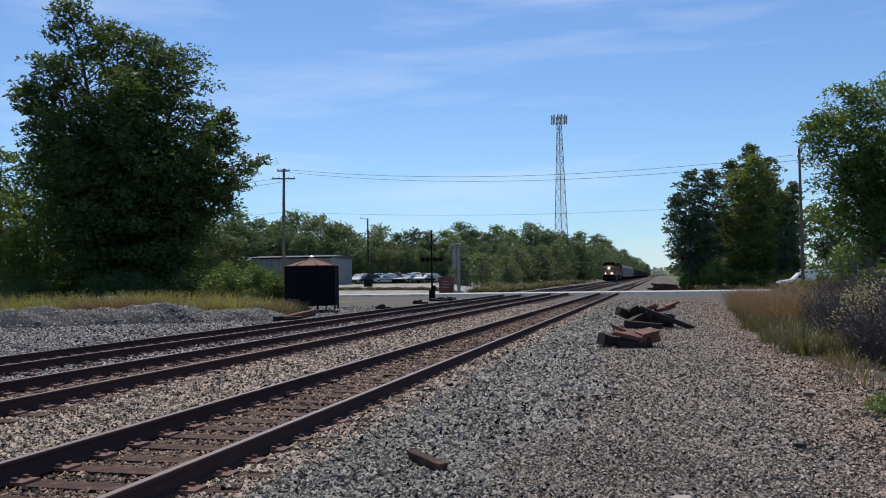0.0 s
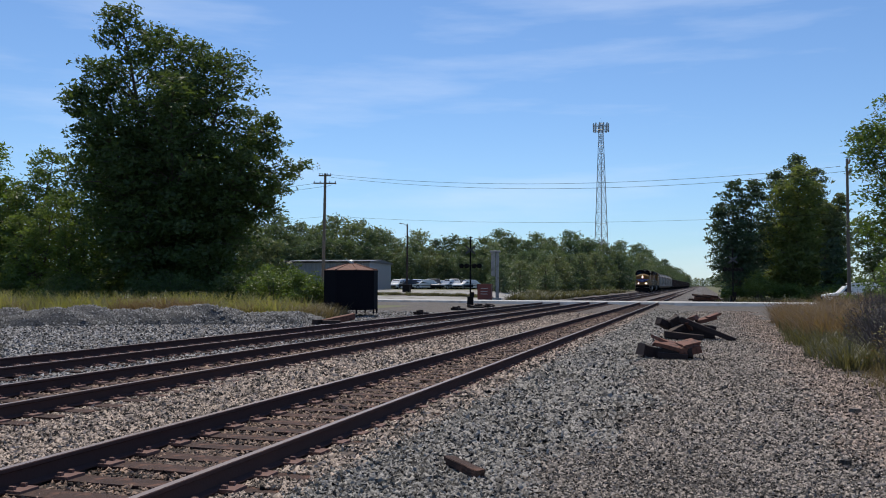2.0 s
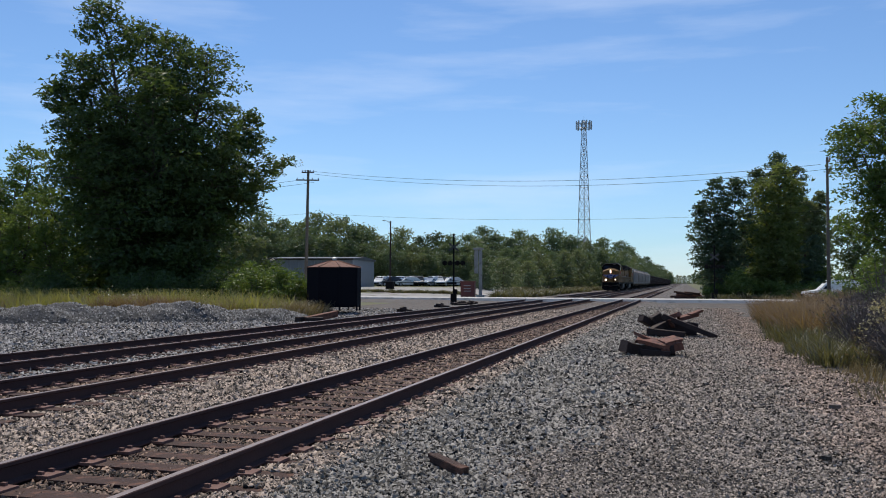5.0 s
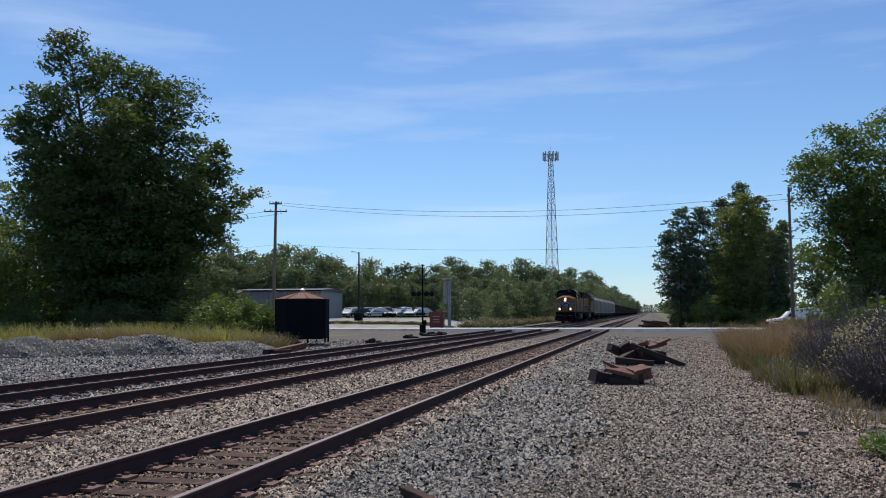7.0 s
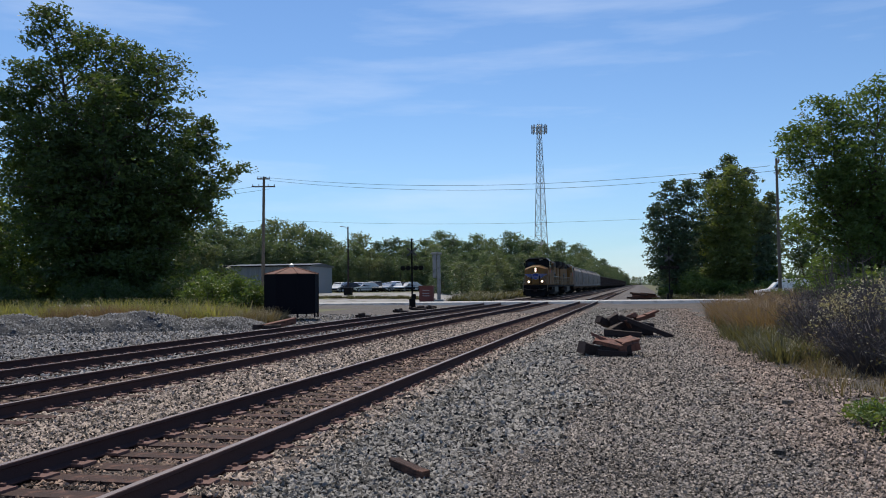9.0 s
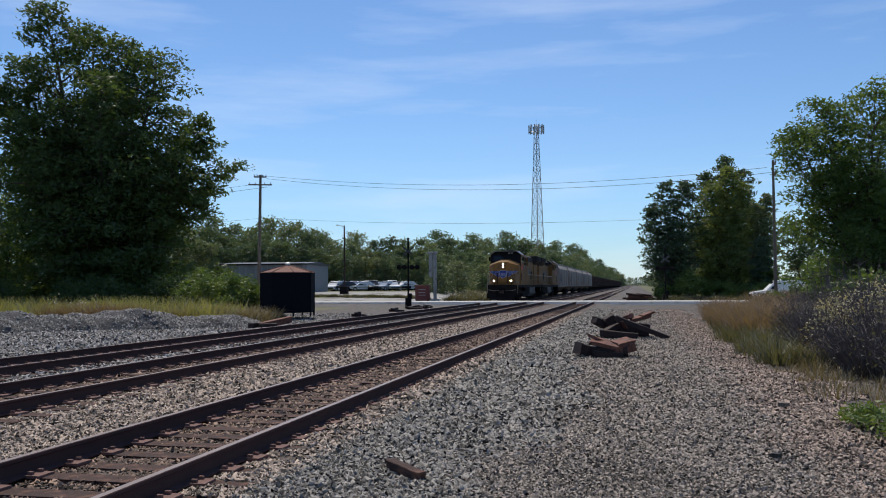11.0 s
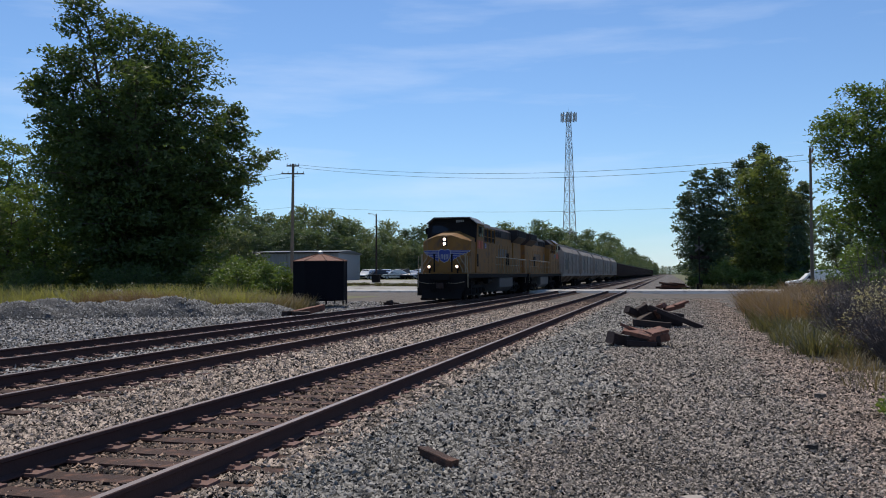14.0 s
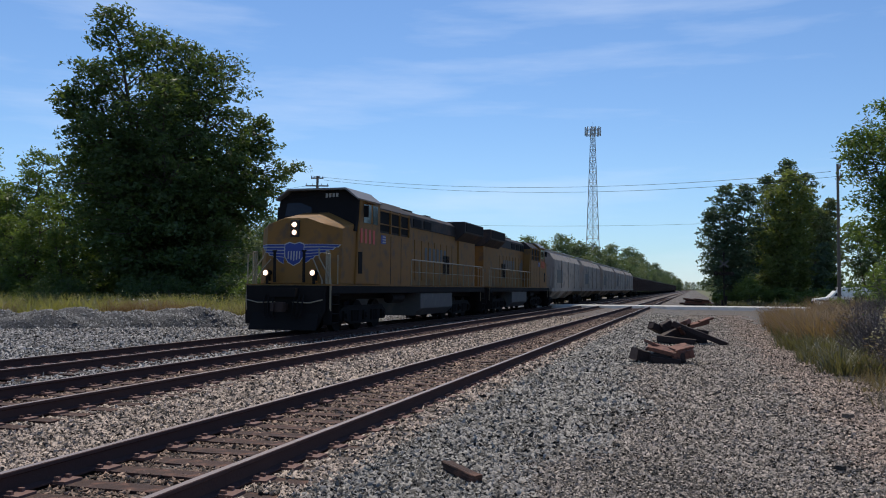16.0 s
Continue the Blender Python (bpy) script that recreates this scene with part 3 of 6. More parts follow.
def plume_tree(leaders, mat, seed, leaf, per, every, trunk=0.34, sway=(1.0, 0.0), low_limbs=0.35, open_at=0.38, corners=3):
    """A broad tree with several leaders; each limb carries drooping sprays of leaves, with gaps between them.
    leaders: (across, deep, top, radius, low); sway: the direction of 'across'."""
    g = np.random.default_rng(seed)
    wood = Form()
    cen, axis, size = [], [], []
    sx, sy = sway
    tallest = max(l[2] for l in leaders)
    wood.tube((0, 0, -0.3), (0, 0, 0.16 * tallest), trunk, trunk * 0.85, 9, caps=False)
    for across, deep, top, radius, low in leaders:
        x, y = across * sx - deep * sy, across * sy + deep * sx
        pts = []
        for i in range(7):
            u = i / 6
            pts.append(Vector((x * u ** 0.8 + g.normal(0, 0.02) * radius * (0 < i), y * u ** 0.8 + g.normal(0, 0.02) * radius * (0 < i), 0.12 * tallest + (top * 0.97 - 0.12 * tallest) * u)))
        r0 = trunk * 0.62 * top / tallest
        for i in range(6):
            wood.tube(pts[i], pts[i + 1], r0 * (1 - 0.155 * i), r0 * (1 - 0.155 * (i + 1)), 6, caps=False)
        count = max(5, int((top - low) * every))
        for k in range(count):
            sh = (k + g.random()) / count
            z1 = low + (top - low) * sh
            reach = radius * float(np.interp(sh, (0, 0.25, 0.6, 0.85, 1), (0.85, 1.0, 0.82, 0.5, 0.16))) * (0.5 + 0.62 * g.random())
            ang = k * 2.39996 + g.normal(0, 0.4)
            zr = max(pts[0].z, z1 - reach * low_limbs * (0.6 + 0.9 * g.random()))
            q = min(5.999, max(0.0, (zr - pts[0].z) / max(0.1, pts[6].z - pts[0].z) * 6))
            root = pts[int(q)].lerp(pts[int(q) + 1], q - int(q))
            out = Vector((math.cos(ang), math.sin(ang), 0))
            tip = root + out * reach
            tip.z = z1 - 0.06 * reach
            mid = root.lerp(tip, 0.55)
            mid.z += 0.13 * reach
            rb = 0.02 + 0.013 * reach
            wood.tube(root, mid, rb, rb * 0.6, 4, caps=False)
            wood.tube(mid, tip, rb * 0.6, rb * 0.2, 3, caps=False)
            sprays = max(3, int(reach / (0.55 + 2.2 * leaf)))
            for j in range(sprays):
                t = open_at + (1.0 - open_at) * (j + g.random()) / sprays
                p = root.lerp(mid, t / 0.55) if t < 0.55 else mid.lerp(tip, (t - 0.55) / 0.45)
                turn = ang + g.normal(0, 0.7)
                la = (0.15 * radius + 0.30) * (0.7 + 0.7 * g.random())
                side = g.normal(0, 0.20) * reach
                cen.append((p.x - math.sin(ang) * side, p.y + math.cos(ang) * side, p.z + g.normal(0, 0.12) * la))
                axis.append((math.cos(turn), math.sin(turn)))
                size.append((la * 1.25, la * 0.9, la * 0.48))
    cen, axis, size = np.repeat(cen, per, 0), np.repeat(axis, per, 0), np.repeat(size, per, 0)
    n = len(cen)
    d = g.normal(size=(n, 3))
    d /= np.linalg.norm(d, axis=1)[:, None]
    d *= g.random((n, 1)) ** 0.5
    a, b = d[:, 0] * size[:, 0], d[:, 1] * size[:, 1]
    p = cen + np.stack([axis[:, 0] * a - axis[:, 1] * b, axis[:, 1] * a + axis[:, 0] * b, d[:, 2] * size[:, 2] - 0.30 * np.abs(a) - 0.12 * np.abs(b)], 1)
    v1 = g.normal(size=(n, 3)) * (1, 1, 0.55)
    v1 /= np.linalg.norm(v1, axis=1)[:, None]
    v2 = np.cross(v1, g.normal(size=(n, 3)))
    v2 /= np.linalg.norm(v2, axis=1)[:, None]
    s = leaf * (0.6 + 0.8 * g.random((n, 1)))
    verts = np.stack([p - v1 * s, p + v2 * s * 0.8, p + v1 * s], 1).reshape(-1, 3)
    return wood.mesh("trunk", BARK), fast_mesh("crown", verts, np.arange(3 * n).reshape(-1, 3), mat)


def plant(name, meshes, m, label, category="tree", group="", scale=1.0):
    t = thing(name, label, category, m, group)
    t.scale = (scale, scale, scale) if not isinstance(scale, tuple) else scale
    part("trunk", meshes[0], None, t)
    part("crown", meshes[1], None, t)
    return t


SWAY = (math.cos(radians(34)), math.sin(radians(34)))
plant("broadleaf_tree", plume_tree([(-3.9, 0, 21.0, 4.4, 8), (-0.9, 1.5, 20.2, 5.0, 7), (3.2, -0.5, 18.2, 5.2, 5), (-5.4, 1.0, 17.4, 4.6, 6.5), (6.2, 0.5, 12.6, 4.6, 1.5), (4.6, -3.0, 11.0, 4.8, 1.0), (1.2, 0.3, 19.0, 4.6, 6),
                                    (-4.8, -2.5, 13.0, 5.2, 1.2), (-0.5, -4.0, 15.6, 5.4, 1.2), (0.5, 4.5, 17.0, 5.2, 3), (-6.4, 3.0, 11.0, 5.0, 1.5), (1.6, -3.2, 8.5, 5.2, 0.8), (-2.8, -3.5, 8.5, 5.2, 0.8), (6.8, 2.2, 8.8, 4.2, 1.0), (8.3, 0.3, 10.6, 3.4, 3.0), (6.4, 1.0, 14.0, 3.4, 6.0), (-6.6, 0.5, 15.2, 3.9, 5.0)],
                                   LEAF_DARK, 21, 0.172, 44, 4.0, 0.5, SWAY), pose(-35.3, 52.5, 0.1, 0, 0, 0),
      "tall dark green broadleaf tree with drooping layered sprays of leaves")
mid_tree = plume_tree([(-1.8, 0, 9.0, 3.0, 1.6), (1.6, 0.6, 11.0, 3.2, 2.2), (0.2, -1.6, 7.6, 3.4, 0.5), (-0.4, 1.8, 9.6, 3.0, 1.0)], LEAF_MID, 22, 0.15, 36, 3.4, 0.22)
for x, y, s, a in ((-49.5, 54, 1.1, 10), (-57, 58, 1.25, 120), (-45, 61, 1.0, 200), (-41.5, 50, 0.6, 70), (-62, 52, 1.0, 250), (-44.5, 49.5, 0.72, 30), (-53, 51, 1.0, 160), (-47, 58.5, 1.2, 310)):
    plant("broadleaf_tree", mid_tree, pose(x, y, 0.1, 0, 0, a), "green broadleaf tree at the edge of the thicket", scale=s)
plant("locust_tree", plume_tree([(-3.4, 0, 9.5, 2.6, 5.6), (-1.9, 0.5, 10.8, 3.1, 4.6), (0.3, -0.5, 11.4, 3.6, 3.2), (2.8, 0.6, 10.6, 3.6, 3.0), (-1.4, -0.6, 6.8, 2.3, 2.0), (0.8, 1.0, 7.2, 3.2, 1.2)],
                                LEAF_MID, 23, 0.105, 74, 5.6, 0.2, (0.97, 0.24), 0.8, 0.5), pose(11.0, 45.5, 0.05, 0, 0, 0),
      "airy green locust tree above the roadside brush")
VIEW = (0.99, 0.1)
GROVE = "grove beyond the crossing"
for leaders, mat, x, y, seed, words in (
        ([(-1.9, 0, 9.6, 2.5, 3.0), (-0.3, 0, 12.0, 3.0, 2.4), (1.8, 0.4, 12.2, 3.1, 2.2), (0.4, -0.8, 7.8, 3.0, 1.0)], LEAF_DEEP, 3.5, 91, 24, "dark green broadleaf tree in the grove beyond the crossing"),
        ([(-1.1, 0, 12.0, 3.1, 1.2), (0.9, 0, 13.6, 3.3, 1.2), (2.2, 0.3, 11.8, 2.6, 2.0), (-1.7, -0.6, 7.4, 2.8, 0.5), (1.2, -0.8, 8.2, 2.9, 0.5)], LEAF_VINE, 8.6, 92, 25, "vine-covered yellowish green tree in the grove beyond the crossing"),
        ([(-1.6, 0, 13.8, 2.8, 5), (0.8, 0.5, 15.5, 3.0, 5), (2.6, 0, 14.0, 2.6, 5), (0, 1, 10, 3.4, 2)], LEAF_DEEP, 9.0, 98, 26, "tall dark tree standing behind the vine-covered tree"),
        ([(-0.5, 0, 9.6, 1.5, 4.5), (0.6, 0.3, 10.8, 1.5, 4.5)], LEAF_SAGE, 12.6, 93, 27, "thin pale green sapling in the grove beyond the crossing"),
        ([(0, 0, 6.0, 1.3, 0.6), (0.3, 0.2, 5.0, 1.2, 0.5)], LEAF_DEEP, 12.0, 89.5, 28, "small dark bushy tree at the edge of the grove"),
        ([(-1.5, 0, 8.5, 2.6, 1), (1.5, 0, 9.0, 2.6, 1)], LEAF_FOREST, 17.5, 99, 29, "green broadleaf tree at the back of the grove")):
    plant("broadleaf_tree", plume_tree(leaders, mat, seed, 0.18, 34, 4.2, 0.2, VIEW), pose(x, y, 0.2), words, group=GROVE)
DOME = [(0, 0.34), (0.25, 0.42), (0.55, 0.40), (0.8, 0.30), (0.93, 0.18), (1, 0.06)]
OVAL = [(0, 0.26), (0.3, 0.34), (0.6, 0.33), (0.82, 0.24), (0.94, 0.14), (1, 0.05)]
woods = [tree_meshes(13, sh, 34, 5, 23, 0.30, mt, 30 + i, bare=0.0, clump=1.55, rise=0.3, corners=3, flat=0.72)
         for i, (sh, mt) in enumerate(((DOME, LEAF_FOREST), (OVAL, LEAF_FOREST), (DOME, LEAF_SAGE), (OVAL, LEAF_DEEP), (DOME, LEAF_FOREST)))]
SKYLINE = ([0.2, 1.0, 2.7, 3.9, 5.7, 7.6, 10.0, 11.9, 12.7, 13.5, 15, 16.2, 17.2, 18.7, 19.6, 20.6, 22, 23.5, 26, 30, 50], [0.4, 0.75, 1.8, 2.4, 3.1, 3.4, 3.25, 3.5, 4.0, 3.2, 3.0, 3.1, 3.0, 3.5, 3.1, 4.0, 4.5, 4.5, 4.4, 4.4, 4.0])
r = random.Random(5)
for layer, (share, step) in enumerate(((1.0, 0.042), (0.82, 0.05), (0.62, 0.065))):
    az = 0.9
    while az < 34:
        near = 30.0 if az < 9 else 30 + (az - 9) * 6
        dist = min(near / math.sin(radians(az)), 1500) * (1.0 if layer == 0 else (0.86 if layer == 1 else 0.72))
        if az > 13:
            dist = {0: 190, 1: 172, 2: 158}[layer] + (az - 13) * 0.5
        tall = max(4.0, dist * math.tan(radians(np.interp(az, *SKYLINE))) * share * r.uniform(0.84, 1.06) + 1.9)
        x, y = -dist * math.sin(radians(az)), dist * math.cos(radians(az))
        m = woods[r.randrange(5)]
        plant("woodland_tree", m, pose(x, y, 0.15, 0, 0, r.uniform(0, 360)), "leafy green tree in the belt of woodland along the railway", group="woodland along the railway", scale=tall / 13)
        wide = tall * 0.42 / dist * 57.3
        az += max(0.16, wide * r.uniform(0.5, 0.95))
for y in (128, 150, 175, 205, 245, 300, 370, 460, 580, 760, 1000):
    for dx in (0, 7):
        plant("woodland_tree", woods[r.randrange(4)], pose(9 + dx + y * 0.006 + r.uniform(-1, 1), y, 0.15, 0, 0, r.uniform(0, 360)), "leafy green tree in the belt of woodland along the railway",
              group="woodland along the railway", scale=r.uniform(0.75, 1.05))


for k in range(16):
    plant("woodland_tree", woods[k % 4], pose(-48 + 7 * k + r.uniform(-2, 2), 1600 + 40 * (k % 3), 0.15, 0, 0, 40 * k), "distant leafy tree closing the view down the line", group="woodland along the railway", scale=r.uniform(0.9, 1.35))


# ---- the train ----
SPEED, BRAKE, FRONT = 11.2, 0.053, 24.7        # metres a second and the gentle braking; the first locomotive's front at the end of the clip


def to_go(t):
    """How far the train is from its place at the end of the clip."""
    return SPEED * (16.0 - t) + BRAKE * (16.0 - t) ** 2



train = []


def wheelset(parent, y, radius=0.51, name="wheelset"):
    f = Form()
    for x in (-0.76, 0.76):
        f.tube((x - 0.07, 0, 0), (x + 0.07, 0, 0), radius, radius, 20)
        s = 1 if x > 0 else -1
        f.tube((x + s * 0.07, 0, 0), (x + s * 0.09, 0, 0), radius * 0.75, radius * 0.6, 16)
        f.tube((x - s * 0.10, 0, 0), (x - s * 0.07, 0, 0), radius + 0.025, radius + 0.025, 20)
    f.tube((-0.95, 0, 0), (0.95, 0, 0), 0.09, 0.09, 8)
    return part(name, f, BLACK, parent, "dark steel wheelset", at=pose(0, y, radius))


def truck(parent, y, axles, gap, radius):
    """A bogie: side frames with journal boxes, springs and a bolster."""
    f = Form()
    half = gap * (axles - 1) / 2
    for x in (-1.03, 1.03):
        f.extrude([(y - half - 0.45, radius + 0.12), (y - half - 0.3, radius - 0.18), (y - half + 0.35, radius - 0.2), (y - half + 0.6, radius - 0.3), (y + half - 0.6, radius - 0.3),
                   (y + half - 0.35, radius - 0.2), (y + half + 0.3, radius - 0.18), (y + half + 0.45, radius + 0.12), (y + half, radius + 0.34), (y - half, radius + 0.34)], "x", x - 0.07, x + 0.07)
        for i in range(axles):
            yy = y - half + i * gap
            f.box((x * 1.06, yy, radius), (0.16, 0.32, 0.32))
            f.tube((x * 1.14, yy, radius), (x * 1.2, yy, radius), 0.11, 0.09, 10)
        for i in range(axles - 1):
            yy = y - half + (i + 0.5) * gap
            for d in (-0.22, 0, 0.22):
                f.tube((x * 1.08, yy + d, radius - 0.2), (x * 1.08, yy + d, radius + 0.18), 0.08, 0.08, 8)
    f.box((0, y, radius + 0.15), (1.95, 0.5, 0.3))
    return part("truck_frame", f, BLACK, parent, "black cast-steel truck frame")


def knuckle(parent, y, way):
    f = Form().box((0, y + way * -0.3, 0.87), (0.22, 0.7, 0.2)).box((0.05, y + way * 0.08, 0.87), (0.3, 0.22, 0.3)).box((-0.12, y + way * 0.2, 0.87), (0.1, 0.2, 0.26))
    part("coupler", f, DARK_IRON, parent, "rusty knuckle coupler")


def railing(parent, x, y0, y1, z, gaps, mat=HANDRAIL):
    f = Form()
    n = max(2, int(round((y1 - y0) / gaps)))
    for i in range(n + 1):
        yy = y0 + (y1 - y0) * i / n
        f.tube((x, yy, z), (x, yy, z + 1.05), 0.024, 0.024, 6)
    f.tube((x, y0, z + 1.05), (x, y1, z + 1.05), 0.03, 0.03, 6)
    f.tube((x, y0, z + 0.55), (x, y1, z + 0.55), 0.012, 0.012, 6)
    part("handrail", f, mat, parent, "thin steel handrail")


def locomotive(leading):
    L = 22.3
    t = thing("diesel_locomotive", ("leading" if leading else "second") + " yellow and grey six-axle diesel freight locomotive" + (" with lit headlights" if leading else ""), "locomotive")
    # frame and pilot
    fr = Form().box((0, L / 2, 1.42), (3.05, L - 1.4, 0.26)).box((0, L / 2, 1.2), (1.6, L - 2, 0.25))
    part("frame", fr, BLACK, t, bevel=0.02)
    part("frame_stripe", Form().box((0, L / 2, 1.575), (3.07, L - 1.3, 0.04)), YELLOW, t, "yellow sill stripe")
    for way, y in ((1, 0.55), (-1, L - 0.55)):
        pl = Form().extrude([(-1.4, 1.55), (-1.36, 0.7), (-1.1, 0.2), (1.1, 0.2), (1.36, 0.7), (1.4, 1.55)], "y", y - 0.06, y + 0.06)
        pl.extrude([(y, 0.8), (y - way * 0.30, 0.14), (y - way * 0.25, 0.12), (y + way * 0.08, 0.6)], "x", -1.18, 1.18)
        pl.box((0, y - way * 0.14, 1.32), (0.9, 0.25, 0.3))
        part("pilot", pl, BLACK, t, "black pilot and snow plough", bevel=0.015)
        knuckle(t, y - way * 0.45, -way)
    # corner steps
    for x in (-1.38, 1.38):
        for y in (1.0, L - 1.0):
            st = Form()
            for k in range(4):
                st.box((x, y, 0.35 + 0.3 * k), (0.32, 0.55, 0.03))
            st.box((x, y - 0.29, 0.85), (0.3, 0.03, 1.1)).box((x, y + 0.29, 0.85), (0.3, 0.03, 1.1))
            part("steps", st, BLACK, t)
            rail = Form().path([(x * 1.06, y - 0.3, 0.8), (x * 1.06, y - 0.3, 2.55), (x * 0.9, y - 0.35, 2.6)], 0.02).path([(x * 1.06, y + 0.3, 0.8), (x * 1.06, y + 0.3, 2.55)], 0.02)
            part("grab_rail", rail, HANDRAIL, t)
    # nose: a flat centre panel with angled side panels
    def face(x, z):
        return 1.0 + 0.20 * (z - 1.6) / 2.2 + max(0.0, abs(x) - 1.0) * 1.2

    def on_nose(outline, lift):
        """A flat outline wrapped on the faceted nose."""
        pts = []
        for i, (x, z) in enumerate(outline):
            x2, z2 = outline[(i + 1) % len(outline)]
            pts.append((x, z))
            if (abs(x) - 1.0) * (abs(x2) - 1.0) < 0 and x * x2 > 0:
                u = (math.copysign(1.0, x) - x) / (x2 - x)
                pts.append((math.copysign(1.0, x), z + (z2 - z) * u))
        f = Form()
        for keep in (lambda x: abs(x) <= 1.0001, lambda x: abs(x) >= 0.9999):
            q = [(x, face(x, z) - lift, z) for x, z in pts if keep(x)]
            if len(q) > 2:
                f.add(q, [tuple(range(len(q)))])
        return f

    n = Form()
    low = [(-1.45, 1.6), (-1.0, 1.6), (1.0, 1.6), (1.45, 1.6)]
    high = [(-1.45, 3.44), (-1.0, 3.58), (-0.4, 3.78), (0.4, 3.78), (1.0, 3.58), (1.45, 3.44)]
    v = [(x, face(x, z), z) for x, z in low] + [(x, face(x, z), z) for x, z in high]
    v += [(-1.45, 2.9, 1.6), (1.45, 2.9, 1.6), (-1.45, 2.9, 3.70), (-0.45, 2.9, 4.10), (0.45, 2.9, 4.10), (1.45, 2.9, 3.70)]
    n.add(v, [(0, 1, 5, 4), (1, 2, 8, 7, 6, 5), (2, 3, 9, 8), (3, 11, 15, 9), (0, 4, 12, 10), (4, 5, 6, 13, 12), (6, 7, 14, 13), (7, 8, 9, 15, 14), (10, 12, 13, 14, 15, 11), (0, 10, 11, 3, 2, 1)])
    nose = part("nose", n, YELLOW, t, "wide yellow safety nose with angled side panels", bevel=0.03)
    part("nose_lip", Form().box((0, 0.86, 1.66), (1.9, 0.05, 0.08)), YELLOW, nose, "yellow platform edge")
    hl = Form().box((0, 1.14, 3.42), (0.30, 0.12, 0.56))
    lampbox = part("headlight_box", hl, SOOT, t, bevel=0.02)
    for z in (3.55, 3.29):
        part("headlight", Form().tube((0, 1.085, z), (0, 1.06, z), 0.092, 0.085, 16), LENS_RING if leading else GLASS_DARK, lampbox, "round lit headlight" if leading else "unlit headlight")
        if leading:
            part("headlight", Form().tube((0, 1.06, z), (0, 1.05, z), 0.05, 0.045, 14), HEADLAMP, lampbox, "bright headlight bulb")
    for x in (-0.83, 0.83):
        housing = part("ditch_light_housing", Form().tube((x, 0.98, 1.96), (x, 0.72, 1.96), 0.10, 0.115, 14).box((x, 0.9, 1.76), (0.1, 0.15, 0.36)), BLACK, t)
        part("ditch_light", Form().tube((x, 0.722, 1.96), (x, 0.70, 1.96), 0.095, 0.088, 14), LENS_RING if leading else GLASS_DARK, housing, "round lit ditch light" if leading else "")
        if leading:
            part("ditch_light", Form().tube((x, 0.70, 1.96), (x, 0.69, 1.96), 0.05, 0.045, 14), HEADLAMP, housing, "bright ditch light bulb")
    for x in (-0.52, 0.52):
        part("platform_post", Form().box((x, 0.74, 2.15), (0.09, 0.05, 1.0)).box((x, 0.74, 2.67), (0.16, 0.06, 0.05)), BLACK, t, "dark end platform post", bevel=0.01)
    for s in (-1, 1):
        rail = Form().path([(s * 0.95, 0.95, 2.75), (s * 1.0, 0.86, 2.45), (s * 1.46, 0.72, 1.78), (s * 1.49, 0.70, 1.6), (s * 1.49, 0.70, 0.75)], 0.022)
        rail.path([(s * 0.75, 0.93, 2.42), (s * 0.95, 0.80, 2.12), (s * 1.18, 0.70, 1.72), (s * 1.2, 0.66, 1.5)], 0.02)
        part("nose_handrail", rail, HANDRAIL, t, "bent pale corner handrail")
        part("cut_lever", Form().path([(s * 0.3, 0.38, 1.02), (s * 0.9, 0.36, 1.0), (s * 1.35, 0.36, 1.1)], 0.018), HANDRAIL, t)
        hose = Form()
        for k in range(3):
            x = s * (0.36 + 0.16 * k)
            hose.path([(x, 0.46, 1.25), (x, 0.32, 1.0), (x * 0.95, 0.30, 0.65), (x * 0.85, 0.34, 0.5)], 0.026)
        part("brake_hose", hose, BLACK, t, "black hanging brake hoses")
    # emblem: wings and a striped shield, as plain shapes
    shield = [(-0.34, 2.88), (-0.17, 2.95), (0, 2.90), (0.17, 2.95), (0.34, 2.88), (0.31, 2.5), (0.2, 2.32), (0, 2.22), (-0.2, 2.32), (-0.31, 2.5)]
    emblem = part("emblem_shield", on_nose([(x * 1.1, 2.58 + (z - 2.58) * 1.1) for x, z in shield], 0.004), DULL_WHITE, t)
    part("emblem_field", on_nose(shield, 0.008), BLUE_PAINT, emblem)
    for k in (-0.2, -0.1, 0, 0.1, 0.2):
        part("emblem_stripe", on_nose([(k - 0.022, 2.36 + abs(k) * 0.3), (k + 0.022, 2.36 + abs(k) * 0.3), (k + 0.022, 2.68), (k - 0.022, 2.68)], 0.012), DULL_WHITE, emblem)
    for sgn in (-1, 1):
        for k, (x1, z, d) in enumerate(((1.40, 2.86, 0.0), (1.28, 2.765, 0.02), (1.12, 2.67, 0.05), (0.92, 2.575, 0.09), (0.74, 2.48, 0.13), (0.58, 2.39, 0.15))):
            q = [(sgn * 0.36, z - 0.035 - d * 0.6), (sgn * (x1 - 0.06), z - 0.03), (sgn * x1, z + 0.035), (sgn * 0.36, z + 0.035 - d * 0.4)]
            rim = [(sgn * 0.345, z - 0.053 - d * 0.6), (sgn * (x1 - 0.03), z - 0.048), (sgn * (x1 + 0.04), z + 0.05), (sgn * 0.345, z + 0.05 - d * 0.4)]
            part("feather_edge", on_nose(rim, 0.002 + 0.0006 * k), DULL_WHITE, emblem, "thin white emblem outline")
            part("wing_feather", on_nose(q, 0.008), BLUE_PAINT, emblem, "blue emblem feather")
    # cab
    c = Form()
    roof_z, side_z = 4.86, 4.55
    sect = [(-1.52, 1.6), (1.52, 1.6), (1.52, side_z), (1.05, roof_z), (-1.05, roof_z), (-1.52, side_z)]
    front = [(x, 2.72 + (0.35 if z > 4 else 0), z) for x, z in sect]
